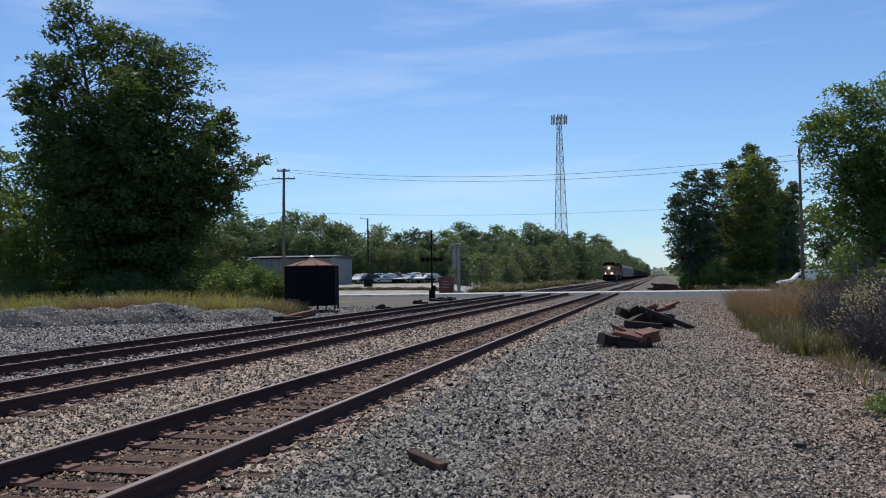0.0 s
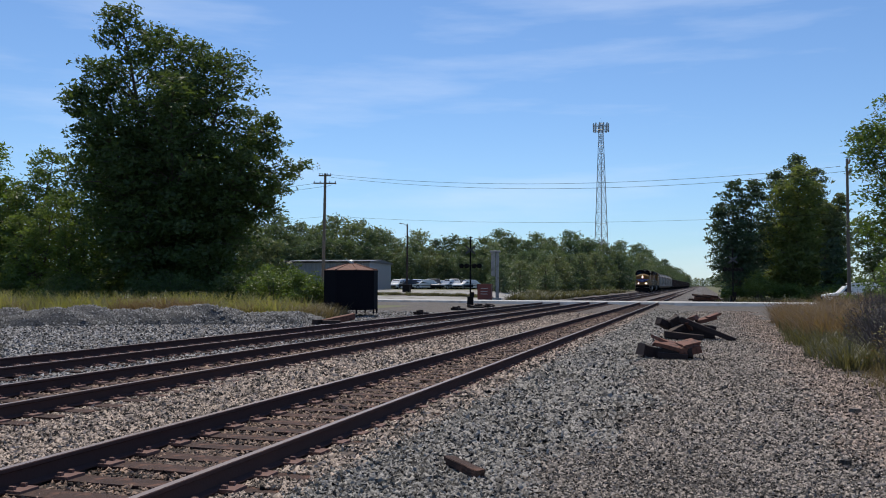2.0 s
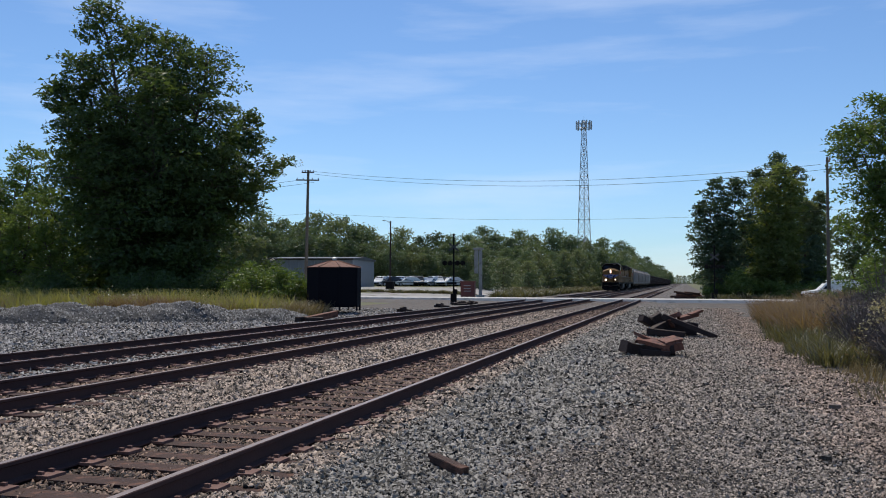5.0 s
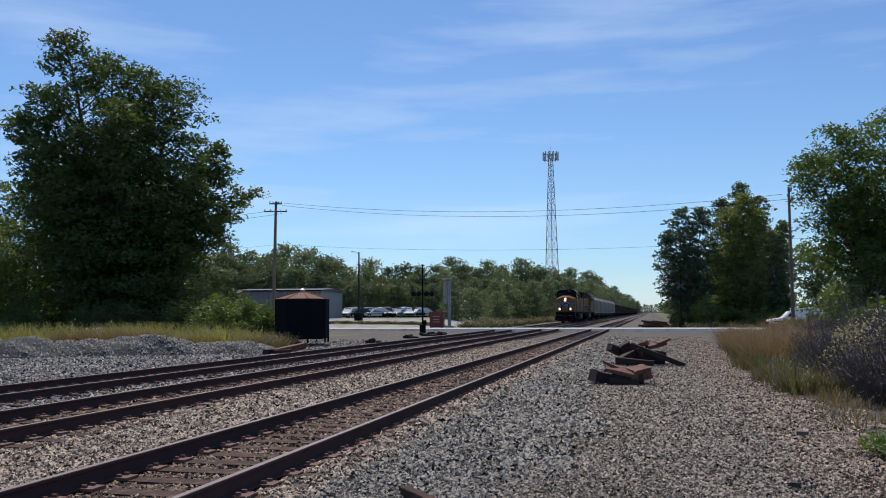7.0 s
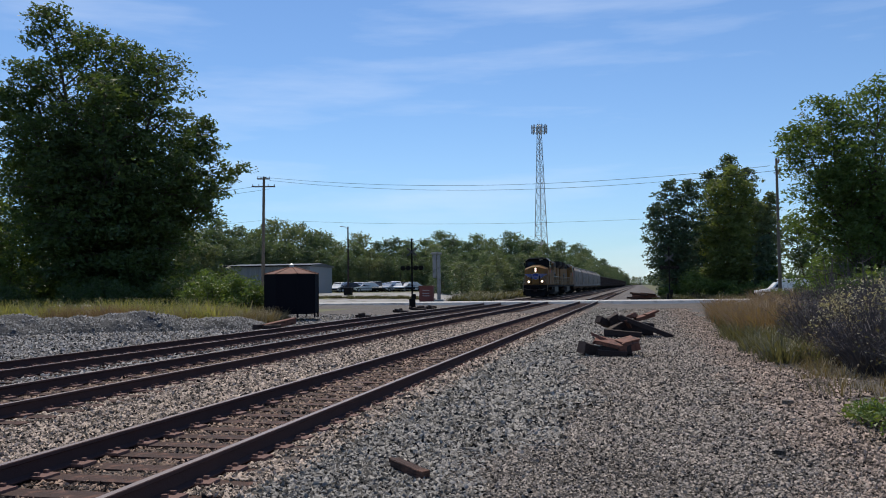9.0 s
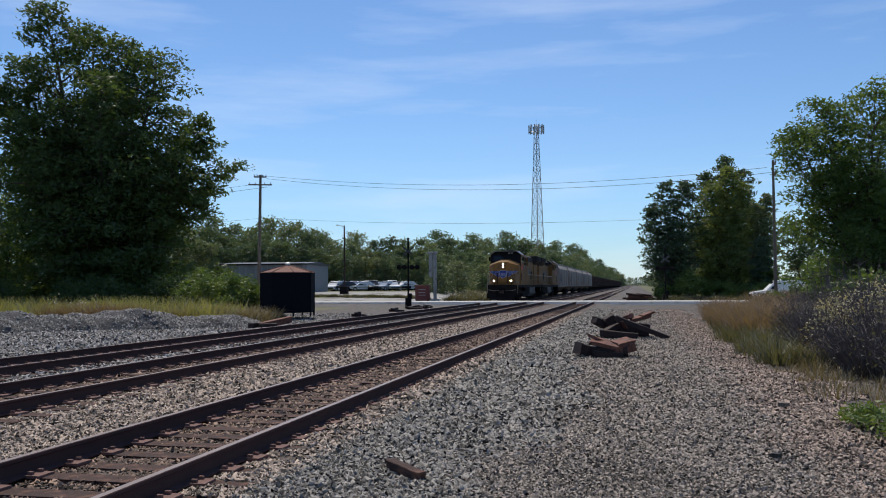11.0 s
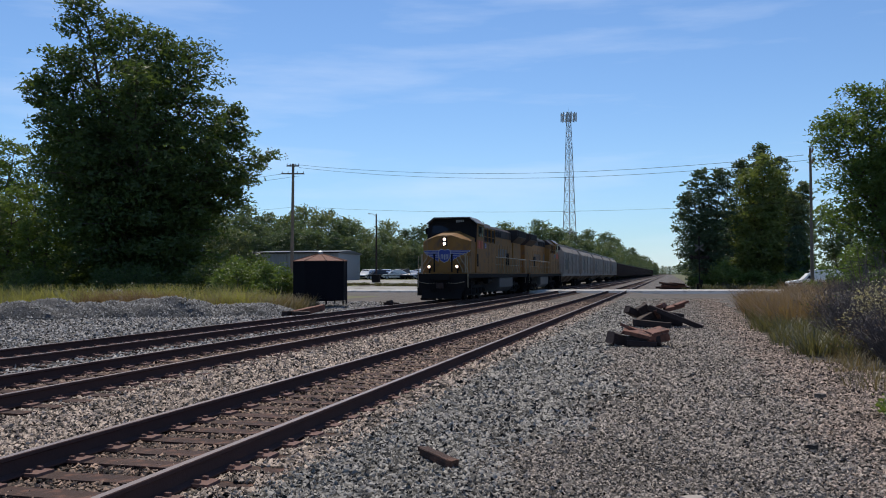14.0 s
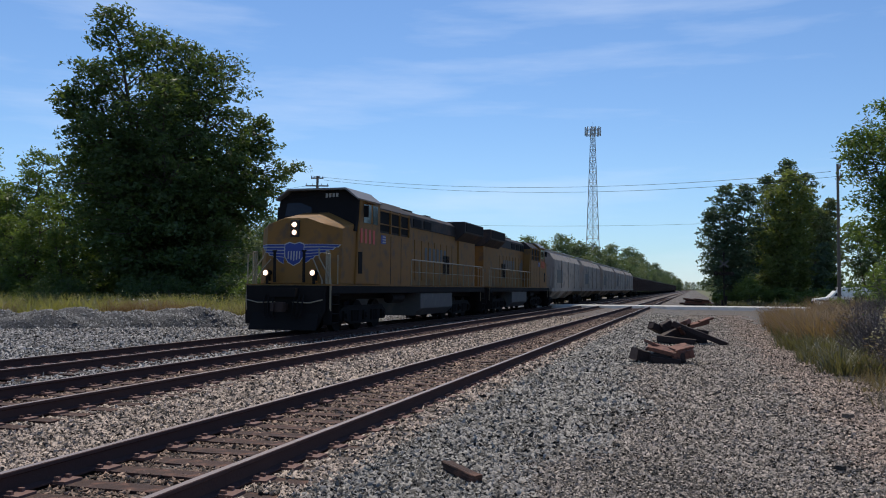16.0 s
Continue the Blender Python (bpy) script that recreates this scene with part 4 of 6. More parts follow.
    back = [(x, 5.1, z) for x, z in sect]
    c.add(front + back, [(0, 1, 2, 3, 4, 5), (11, 10, 9, 8, 7, 6)] + [(i, 6 + i, 6 + (i + 1) % 6, (i + 1) % 6) for i in range(6)])
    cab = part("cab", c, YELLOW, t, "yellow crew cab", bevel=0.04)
    rf = Form().extrude([(-1.54, 4.53), (-1.08, 4.88), (1.08, 4.88), (1.54, 4.53), (1.56, 4.57), (1.1, 4.94), (-1.1, 4.94), (-1.56, 4.57)], "y", 2.75, 5.15)
    part("cab_roof", rf, ROOF_GREY, t, "grey cab roof with the sunlit paleness put into its colour")
    brow = Form().add([(-1.50, 2.62, 3.42), (1.50, 2.62, 3.42), (1.50, 3.03, 4.55), (1.04, 3.07, 4.86), (-1.04, 3.07, 4.86), (-1.50, 3.03, 4.55),
                       (-1.50, 2.85, 3.42), (1.50, 2.85, 3.42), (1.50, 3.2, 4.55), (1.04, 3.2, 4.86), (-1.04, 3.2, 4.86), (-1.50, 3.2, 4.55)],
                      [(0, 1, 2, 3, 4, 5), (11, 10, 9, 8, 7, 6)] + [(i, 6 + i, 6 + (i + 1) % 6, (i + 1) % 6) for i in range(6)])
    surround = part("windshield_surround", brow, BLACK, t, "black windshield surround")
    for x in (-0.72, 0.72):
        z0, z1 = 3.98, 4.46
        y0 = lambda z: 2.62 + 0.41 * (z - 3.42) / 1.13 - 0.012
        q = [(x - 0.5, y0(z0), z0), (x + 0.5, y0(z0), z0), (x + 0.48, y0(z1), z1), (x - 0.48, y0(z1), z1)]
        part("windshield", Form().add(q + [(a, b + 0.01, d) for a, b, d in q], [(0, 1, 2, 3), (7, 6, 5, 4), (0, 4, 5, 1), (1, 5, 6, 2), (2, 6, 7, 3), (3, 7, 4, 0)]), GLASS_DARK, surround, "dark windshield pane")
    for k in range(4):
        part("number_bar", Form().box((0.28 + 0.13 * k, 3.03, 4.70), (0.08, 0.03, 0.16)), DULL_WHITE, surround, "pale number bar")
    for s in (-1, 1):
        part("cab_side_window", Form().box((s * 1.525, 3.75, 4.1), (0.02, 0.72, 0.66)), GLASS_DARK, cab, "dark side window")
        part("cab_side_window", Form().box((s * 1.525, 4.55, 4.1), (0.02, 0.5, 0.66)), GLASS_DARK, cab)
        part("window_awning", Form().box((s * 1.6, 3.75, 4.48), (0.2, 0.8, 0.04)), YELLOW, cab)
        part("mirror", Form().box((s * 1.66, 3.3, 4.15), (0.16, 0.04, 0.4)), BLACK, cab)
        for k in range(4):
            part("number_bar", Form().box((s * 1.526, 3.2 + 0.4 * k, 3.3), (0.012, 0.17, 0.50)), RED_PAINT, cab, "red number bar")
        part("side_door", Form().box((s * 1.526, 3.1, 2.35), (0.02, 0.35, 0.75)), BLACK, cab)
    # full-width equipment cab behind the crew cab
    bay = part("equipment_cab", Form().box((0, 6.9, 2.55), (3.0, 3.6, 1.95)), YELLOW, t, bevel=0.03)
    part("equipment_top", Form().extrude([(-1.42, 3.5), (1.42, 3.5), (1.42, 4.45), (1.0, 4.8), (-1.0, 4.8), (-1.42, 4.45)], "y", 5.1, 8.7), SOOT, t, bevel=0.02)
    for s in (-1, 1):
        for k in range(3):
            y = 5.75 + k * 1.12
            part("grille", Form().box((s * 1.43, y, 3.98), (0.04, 0.95, 0.72)), BLACK, bay, "dark blower grille")
            part("grille_post", Form().box((s * 1.47, y + 0.55, 3.98), (0.08, 0.07, 0.9)), YELLOW, bay)
        part("bay_rail", Form().box((s * 1.47, 6.85, 4.36), (0.05, 3.4, 0.06)).box((s * 1.47, 6.85, 3.86), (0.04, 3.4, 0.04)), YELLOW, bay)
        part("fairing", Form().extrude([(8.7, 1.6), (9.25, 1.6), (9.2, 2.6), (8.95, 3.6), (8.7, 4.3)], "x", s * 0.99, s * 1.46), YELLOW, bay, "yellow sloped fairing")
        part("flag_panel", Form().box((s * 1.508, 5.45, 3.28), (0.014, 0.5, 0.32)), BLUE_PAINT, bay, "small blue and white flag panel")
        for k in range(3):
            part("flag_stripe", Form().box((s * 1.516, 5.52, 3.18 + 0.1 * k), (0.008, 0.34, 0.04)), DULL_WHITE, bay)
        for k in range(3):
            part("panel_seam", Form().box((s * 1.503, 5.1 + 1.2 * k, 2.55), (0.012, 0.03, 1.8)), SOOT, bay)
        part("emblem_patch", Form().add([(s * 1.0, 9.75 + 0.55 * math.cos(a) * (1 + 0.3 * math.cos(3 * a)), 2.85 + 0.62 * math.sin(a) * (1 + 0.2 * math.sin(4 * a))) for a in np.linspace(0, 2 * math.pi, 24, endpoint=False)], [tuple(range(24))]), LOCO_GREY, bay, "faded winged emblem patch")
        part("panel_line", Form().box((s * 1.505, 6.9, 3.5), (0.02, 3.6, 0.05)), YELLOW, bay)
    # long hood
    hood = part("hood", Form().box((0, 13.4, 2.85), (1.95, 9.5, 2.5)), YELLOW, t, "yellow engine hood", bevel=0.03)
    part("hood_top", Form().extrude([(-1.0, 4.08), (1.0, 4.08), (0.98, 4.6), (0.7, 4.8), (-0.7, 4.8), (-0.98, 4.6)], "y", 8.7, 18.0), SOOT, t, "sooty dark hood top", bevel=0.02)
    for s in (-1, 1):
        for k in range(9):
            part("hood_door", Form().box((s * 0.985, 9.25 + k * 1.0, 2.7), (0.025, 0.9, 1.75)), YELLOW, hood, bevel=0.008)
        for k in range(3):
            part("hood_vent", Form().box((s * 1.0, 9.6 + k * 1.5, 4.3), (0.05, 1.1, 0.34)), BLACK, hood)
        for k in range(6):
            part("lettering_bar", Form().box((s * 1.002, 12.4 + k * 0.62, 3.0), (0.01, 0.34, 0.62)), LOCO_GREY, hood, "dark worn lettering bar")
        vent = Form()
        for k in range(6):
            vent.box((s * 1.0, 15.2 + k * 0.2, 2.6), (0.03, 0.1, 0.9))
        part("louvre", vent, BLACK, hood)
    # radiator section with flared wings
    part("radiator_body", Form().box((0, 19.6, 2.85), (2.1, 3.4, 2.5)), YELLOW, t, bevel=0.03)
    rad = part("radiator", Form().extrude([(-1.05, 3.9), (1.05, 3.9), (1.5, 4.3), (1.5, 4.86), (-1.5, 4.86), (-1.5, 4.3)], "y", 17.4, 21.4), SOOT, t, "flared sooty radiator", bevel=0.03)
    for s in (-1, 1):
        part("radiator_screen", Form().box((s * 1.51, 19.4, 4.58), (0.03, 3.6, 0.42)), BLACK, rad)
    stack = Form().box((0, 11.4, 4.86), (0.9, 1.4, 0.16)).box((0, 14.2, 4.84), (1.1, 0.8, 0.12)).tube((0, 4.0, 4.92), (0, 4.0, 5.02), 0.18, 0.14, 10).box((0.4, 4.5, 4.99), (0.5, 0.25, 0.12))
    part("roof_equipment", stack, BLACK, t, bevel=0.02)
    hn = Form()
    for k in range(3):
        hn.tube((-0.3 + 0.25 * k, 8.2, 4.86), (-0.3 + 0.25 * k, 7.8, 4.88), 0.05, 0.09, 8)
    part("horn", hn, BLACK, t)
    for s in (-1, 1):
        railing(t, s * 1.47, 8.9, 21.4, 1.6, 1.05)
        railing(t, s * 1.3, 0.75, 1.0, 1.6, 0.3)
    # fuel tank, air tanks, trucks
    part("fuel_tank", Form().extrude([(-1.47, 1.28), (-1.47, 0.62), (-1.15, 0.32), (1.15, 0.32), (1.47, 0.62), (1.47, 1.28)], "y", 10.2, 15.2), TANK_GREY, t, "dusty light grey fuel tank", bevel=0.03)
    for x in (-1.2, 1.2):
        part("air_tank", Form().tube((x, 6.9, 1.1), (x, 8.3, 1.1), 0.2, 0.2, 12), BLACK, t)
    for y in (4.6, L - 4.6):
        truck(t, y, 3, 1.85, 0.53)
        for k in (-1.85, 0, 1.85):
            wheelset(t, y + k, 0.53)
    return t, L


def hopper():
    L = 19.7
    t = thing("covered_hopper_car", "weathered light grey covered hopper car with ribbed ends", "hopper car", group="light grey hopper cars")
    a, b = 1.3, L - 1.3
    sect = [(-1.5, 1.55), (-1.56, 2.4), (-1.56, 3.9), (-1.2, 4.45), (-0.5, 4.62), (0.5, 4.62), (1.2, 4.45), (1.56, 3.9), (1.56, 2.4), (1.5, 1.55)]
    part("body", Form().extrude(sect, "y", a, b), HOPPER_GREY, t, bevel=0.03)
    for s in (-1, 1):
        for k in range(5):
            y = a + 0.1 + (b - a - 0.2) * k / 4
            part("side_post", Form().box((s * 1.58, y, 2.75), (0.07, 0.14, 2.4)), HOPPER_GREY, t)
        part("side_sill", Form().box((s * 1.5, L / 2, 1.42), (0.12, b - a + 1.6, 0.3)), HOPPER_GREY, t)
        part("faded_panel", Form().box((s * 1.566, a + 3.6, 2.55), (0.012, 3.4, 1.1)), LOCO_GREY, t, "faded dark lettering panel")
    rw = Form()
    for k in range(14):
        rw.box((0, a + 0.6 + k * (b - a - 1.2) / 13, 4.68), (1.7, 0.1, 0.08))
    rw.box((0, L / 2, 4.72), (0.5, b - a, 0.03)).box((0.85, L / 2, 4.75), (0.3, b - a, 0.04)).box((-0.85, L / 2, 4.75), (0.3, b - a, 0.04))
    part("roof_walk", rw, GALVANISED, t, "galvanised roof walkway")
    for y0, y1 in ((a, 0.5), (b, L - 0.5)):
        e = Form()
        for x in (-1.4, -0.5, 0.5, 1.4):
            e.tube((x, y0, 3.2), (x, y1, 1.5), 0.05, 0.05, 6)
            e.tube((x, y1, 1.3), (x, y1, 2.2), 0.03, 0.03, 6)
        e.box((0, (y0 + y1) / 2, 1.35), (3.0, abs(y1 - y0) + 0.3, 0.12))
        part("end_frame", e, HOPPER_GREY, t)
    for k in range(3):
        y = 5.0 + k * 4.85
        part("outlet", Form().add([(x, y + d, z) for z, w, l in ((1.5, 1.4, 2.0), (0.6, 0.5, 0.5)) for x, d in ((-w, -l), (w, -l), (w, l), (-w, l))],
                                  [(3, 2, 1, 0), (4, 5, 6, 7), (0, 1, 5, 4), (1, 2, 6, 5), (2, 3, 7, 6), (3, 0, 4, 7)]), HOPPER_GREY, t, "sloping discharge outlet")
    lad = Form()
    for y in (a + 0.2, b - 0.6):
        for s in (-1, 1):
            for k in range(7):
                lad.box((s * 1.6, y + 0.2, 1.7 + 0.36 * k), (0.03, 0.4, 0.03))
    part("ladder_rungs", lad, HOPPER_GREY, t)
    for y in (2.0, L - 2.0):
        truck(t, y, 2, 1.75, 0.46)
        for k in (-0.875, 0.875):
            wheelset(t, y + k, 0.46)
    knuckle(t, 0.3, -1); knuckle(t, L - 0.3, 1)
    return t, L


def gondola():
    L = 16.6
    t = thing("gondola_car", "dark oxide brown high-sided gondola car", "gondola car", group="dark gondola cars")
    for s in (-1, 1):
        part("side", Form().box((s * 1.47, L / 2, 2.45), (0.08, L - 1.4, 2.7)), GONDOLA_BROWN, t)
        part("top_chord", Form().box((s * 1.5, L / 2, 3.8), (0.16, L - 1.3, 0.14)), GONDOLA_BROWN, t)
        for k in range(13):
            part("side_post", Form().box((s * 1.55, 0.85 + k * (L - 1.7) / 12, 2.4), (0.1, 0.13, 2.75)), GONDOLA_BROWN, t)
    for y in (0.75, L - 0.75):
        part("end", Form().box((0, y, 2.45), (2.9, 0.1, 2.7)), GONDOLA_BROWN, t)
    part("floor_pan", Form().box((0, L / 2, 1.15), (2.9, L - 1.2, 0.2)), GONDOLA_BROWN, t)
    part("load", Form().box((0, L / 2, 2.6), (2.84, L - 1.7, 1.9)), BLACK, t, "dark bulk load")
    for y in (2.0, L - 2.0):
        truck(t, y, 2, 1.75, 0.46)
        for k in (-0.875, 0.875):
            wheelset(t, y + k, 0.46)
    knuckle(t, 0.3, -1); knuckle(t, L - 0.3, 1)
    return t, L


def couple(t, at, turn=0):
    """turn 180: the second locomotive runs cab last."""
    t.matrix_basis = pose(FAR, at, TOP[FAR], 0, 0, turn)
    train.append((t, at, turn))


y = FRONT
for lead in (True, False):
    t, L = locomotive(lead)
    couple(t, y if lead else y + L, 0 if lead else 180)
    y += L
first, L = hopper()
couple(first, y)
for k in range(1, 5):
    couple(copy_thing(first, pose(0, 0, 0)), y + L * k)
y += 5 * L
first, L = gondola()
couple(first, y)
for k in range(1, 26):
    couple(copy_thing(first, pose(0, 0, 0)), y + L * k)


# ---- trackside things ----
def make_tower():
    t = thing("cell_tower", "tall galvanised lattice cell tower with antenna panels on top", "radio tower", pose(-27.3, 246, 0.15, 0, 0, 20))
    H = 47.5
    half = lambda z: 2.3 - 1.75 * z / H
    corner = [(math.cos(a), math.sin(a)) for a in (0.3, 0.3 + 2.0944, 0.3 + 4.18879)]
    for cx, cy in corner:
        part("tower_leg", Form().tube((cx * half(0) * 1.15, cy * half(0) * 1.15, 0), (cx * half(H) * 1.15, cy * half(H) * 1.15, H), 0.13, 0.08, 8), GALVANISED, t)
    n = 15
    for k in range(n):
        z0, z1 = H * k / n, H * (k + 1) / n
        for i in range(3):
            (ax, ay), (bx, by) = corner[i], corner[(i + 1) % 3]
            p = lambda c, z: (c[0] * half(z) * 1.15, c[1] * half(z) * 1.15, z)
            part("cross_brace", Form().tube(p((ax, ay), z0), p((bx, by), z1), 0.055, 0.055, 5), GALVANISED, t)
            part("cross_brace", Form().tube(p((bx, by), z0), p((ax, ay), z1), 0.055, 0.055, 5), GALVANISED, t)
            part("horizontal_brace", Form().tube(p((ax, ay), z1), p((bx, by), z1), 0.05, 0.05, 5), GALVANISED, t)
    ring = Form()
    for z in (H - 2.2, H - 0.6):
        pts = [(2.1 * math.cos(a), 2.1 * math.sin(a), z) for a in np.linspace(0, 2 * math.pi, 13)]
        ring.path(pts, 0.06, 5)
        for cx, cy in corner:
            ring.tube((0, 0, z), (cx * 2.1, cy * 2.1, z), 0.06, 0.06, 5)
    part("antenna_ring", ring, GALVANISED, t)
    for k in range(12):
        a = 2 * math.pi * k / 12 + 0.1
        part("antenna_panel", Form().box((2.2 * math.cos(a), 2.2 * math.sin(a), H - 1.3), (0.2, 0.34, 2.4), Matrix.Rotation(a, 3, "Z")), GALVANISED, t, "slim grey antenna panel")
    part("lightning_rod", Form().tube((0, 0, H - 1), (0, 0, H + 1.5), 0.04, 0.02, 5), GALVANISED, t)


make_tower()


def utility_pole(x, y, height, turn, transformer=False, thick=0.2):
    t = thing("utility_pole", "weathered wooden utility pole with two crossarms" + (" and a transformer" if transformer else ""), "utility pole", pose(x, y, 0.1, 0, 0.7, turn))
    part("post", Form().tube((0, 0, -0.3), (0, 0, height), thick, thick * 0.62, 10), POLE_WOOD, t)
    for z, w in ((height - 0.25, 1.3), (height - 1.05, 2.4)):
        a = part("crossarm", Form().box((0, -0.16, z), (w, 0.1, 0.13)), POLE_WOOD, t)
        for k in (-0.46, -0.2, 0.2, 0.46):
            part("insulator", Form().tube((k * w, -0.16, z + 0.06), (k * w, -0.16, z + 0.24), 0.05, 0.035, 8), GALVANISED, a)
    if transformer:
        part("transformer", Form().tube((0.38, 0, height - 3.6), (0.38, 0, height - 2.6), 0.24, 0.24, 12), LOCO_GREY, t, "grey cylindrical transformer")
    return t


POLE_A, POLE_B, POLE_C = Vector((-37.6, 82, 13.1)), Vector((10.4, 70, 11.5)), Vector((-92, 93, 13.5))
utility_pole(POLE_A.x, POLE_A.y, POLE_A.z, 12)
utility_pole(POLE_B.x, POLE_B.y, POLE_B.z - 0.4, 84, False, 0.14)
utility_pole(58, 58, 11.4, 84)
utility_pole(POLE_C.x, POLE_C.y, POLE_C.z, 12)


def wire(a, b, sag, r=0.015):
    pts = []
    for i in range(25):
        u = i / 24
        p = Vector(a).lerp(Vector(b), u)
        pts.append((p.x, p.y, p.z - sag * 4 * u * (1 - u)))
    tagged(part("overhead_wire", Form().path(pts, r, 5), BLACK), "thin dark overhead wire strung between utility poles", "wire", group="overhead wires")


for a, b in ((POLE_A, POLE_B), (POLE_C, POLE_A), (POLE_B, Vector((58, 58, 11.5)))):
    wire(a + Vector((-0.5, -0.15, 0.1)), b + Vector((-0.5, -0.15, -0.9)), 1.2)
    wire(a + Vector((0.9, -0.15, -0.35)), b + Vector((0.9, -0.15, -1.2)), 1.3)
    wire(a + Vector((0, 0, -4.3)), b + Vector((0, 0, -4.4)), 0.7, 0.010)


def make_tank():
    t = thing("storage_tank", "squat black eight-sided steel tank with a rusty conical roof", "tank", pose(-17.88, 42.6, 0.16, 0, 0, 12))
    R, z0, z1 = 1.40, 0.24, 2.28
    ring = [(R * math.cos(math.pi / 4 * (k + 0.5)), R * math.sin(math.pi / 4 * (k + 0.5))) for k in range(8)]
    for k in range(8):
        (ax, ay), (bx, by) = ring[k], ring[(k + 1) % 8]
        c, a = ((ax + bx) / 2, (ay + by) / 2), math.atan2(by - ay, bx - ax)
        w = math.hypot(bx - ax, by - ay)
        part("side_panel", Form().box((c[0], c[1], (z0 + z1) / 2), (w - 0.01, 0.05, z1 - z0), Matrix.Rotation(a, 3, "Z")), BLACK_PAINT, t)
        part("corner_post", Form().box((ax, ay, z1 / 2), (0.07, 0.07, z1), Matrix.Rotation(a, 3, "Z")), BLACK_PAINT, t)
    for k in range(8):
        (ax, ay), (bx, by) = ring[k], ring[(k + 1) % 8]
        q = [(ax * 1.04, ay * 1.04, z1), (bx * 1.04, by * 1.04, z1), (bx * 0.12, by * 0.12, z1 + 0.36), (ax * 0.12, ay * 0.12, z1 + 0.36)]
        part("roof_panel", Form().add(q + [(x, y, z - 0.03) for x, y, z in q], [(0, 1, 2, 3), (7, 6, 5, 4), (0, 4, 5, 1), (1, 5, 6, 2), (2, 6, 7, 3), (3, 7, 4, 0)]), RUST, t, "rust-red roof panel")
        part("roof_seam", Form().tube((ax * 1.04, ay * 1.04, z1 + 0.01), (ax * 0.12, ay * 0.12, z1 + 0.37), 0.025, 0.02, 5), RUST, t)
    part("roof_vent", Form().tube((0, 0, z1 + 0.3), (0, 0, z1 + 0.48), 0.12, 0.12, 10).tube((0, 0, z1 + 0.48), (0, 0, z1 + 0.56), 0.17, 0.03, 10), GALVANISED, t, "pale roof vent")
    part("floor_plate", Form().tube((0, 0, z0 - 0.05), (0, 0, z0), R * 0.95, R * 0.95, 8), BLACK_PAINT, t)


make_tank()


def make_building():
    t = thing("metal_building", "long low grey metal-sided warehouse with a dark roof edge", "building", pose(-50.6, 112, 0.85, 0, 0, 6))
    part("wall", Form().box((0, 6, 1.95), (12.2, 12, 3.9)), SIDING, t, "grey corrugated metal wall")
    ribs = Form()
    for k in range(25):
        ribs.box((-6.0 + 0.5 * k, -0.05, 1.95), (0.12, 0.11, 3.88))
    part("wall_rib", ribs, SIDING, t)
    part("roof", Form().extrude([(-0.3, 3.9), (12.3, 3.9), (12.3, 4.1), (6, 4.45), (-0.3, 4.1)], "x", -6.3, 6.3), LOCO_GREY, t, "dark low-pitched metal roof")
    part("gutter", Form().box((0, -0.36, 3.98), (12.6, 0.12, 0.14)), BLACK, t)
    for x in (-5, -1.5, 2, 5.5):
        part("downpipe", Form().box((x, -0.09, 2.0), (0.12, 0.09, 3.8)), SIDING, t)


make_building()


# ---- cars ----
def car(m, paint, label, long=4.6, tall=1.5, name="car", wagon=False):
    t = thing(name, label, "car", m)
    h = tall
    side = [(-long / 2, 0.45), (-long / 2 + 0.05, 0.78), (-long * 0.26, 0.92), (-long * 0.10, h - 0.04), (long * 0.02, h), (long * (0.36 if wagon else 0.22), h - 0.05),
            (long * (0.47 if wagon else 0.38), 0.98), (long / 2, 0.86), (long / 2, 0.4), (long * 0.4, 0.26), (-long * 0.4, 0.26)]
    b = Form()
    n = len(side)
    for y, inset in ((-0.86, 0), (0.86, 0)):
        b.v += [(x, y * (0.82 if z > 1.0 else 1.0), z) for x, z in side]
    b.f += [tuple(range(n)), tuple(reversed(range(n, 2 * n)))] + [(i, n + i, n + (i + 1) % n, (i + 1) % n) for i in range(n)]
    b.s += [0] * (n + 2)
    shell = part("body", b, paint, t, bevel=0.06)
    for s in (-1, 1):
        w = [(-long * 0.20, 0.97), (-long * 0.09, h - 0.12), (long * (0.33 if wagon else 0.19), h - 0.13), (long * (0.41 if wagon else 0.32), 0.98)]
        part("side_window", Form().add([(x, s * (0.855 - 0.145 * max(0, min(1, (z - 0.95) / 0.1))) if z > 1 else s * 0.862, z) for x, z in w], [(0, 1, 2, 3)]), GLASS_DARK, shell, "dark side window")
    part("windshield", Form().add([(-long * 0.235, -0.66, 0.97), (-long * 0.235, 0.66, 0.97), (-long * 0.115, 0.60, h - 0.08), (-long * 0.115, -0.60, h - 0.08)], [(0, 1, 2, 3)]), GLASS_DARK, t)
    part("bumper", Form().box((-long / 2, 0, 0.5), (0.14, 1.6, 0.2)), BLACK, shell, bevel=0.03)
    part("trim_stripe", Form().box((0, -0.875, 0.62), (long * 0.85, 0.02, 0.08)).box((0, 0.875, 0.62), (long * 0.85, 0.02, 0.08)), BLACK, shell)
    for x in (-long * 0.31, long * 0.30):
        for s in (-1, 1):
            wh = part("wheel", Form().tube((x, s * 0.72, 0.32), (x, s * 0.9, 0.32), 0.32, 0.31, 16), BLACK, t)
            part("rim", Form().tube((x, s * 0.9, 0.32), (x, s * 0.905, 0.32), 0.2, 0.19, 12), GALVANISED, wh)
    return t


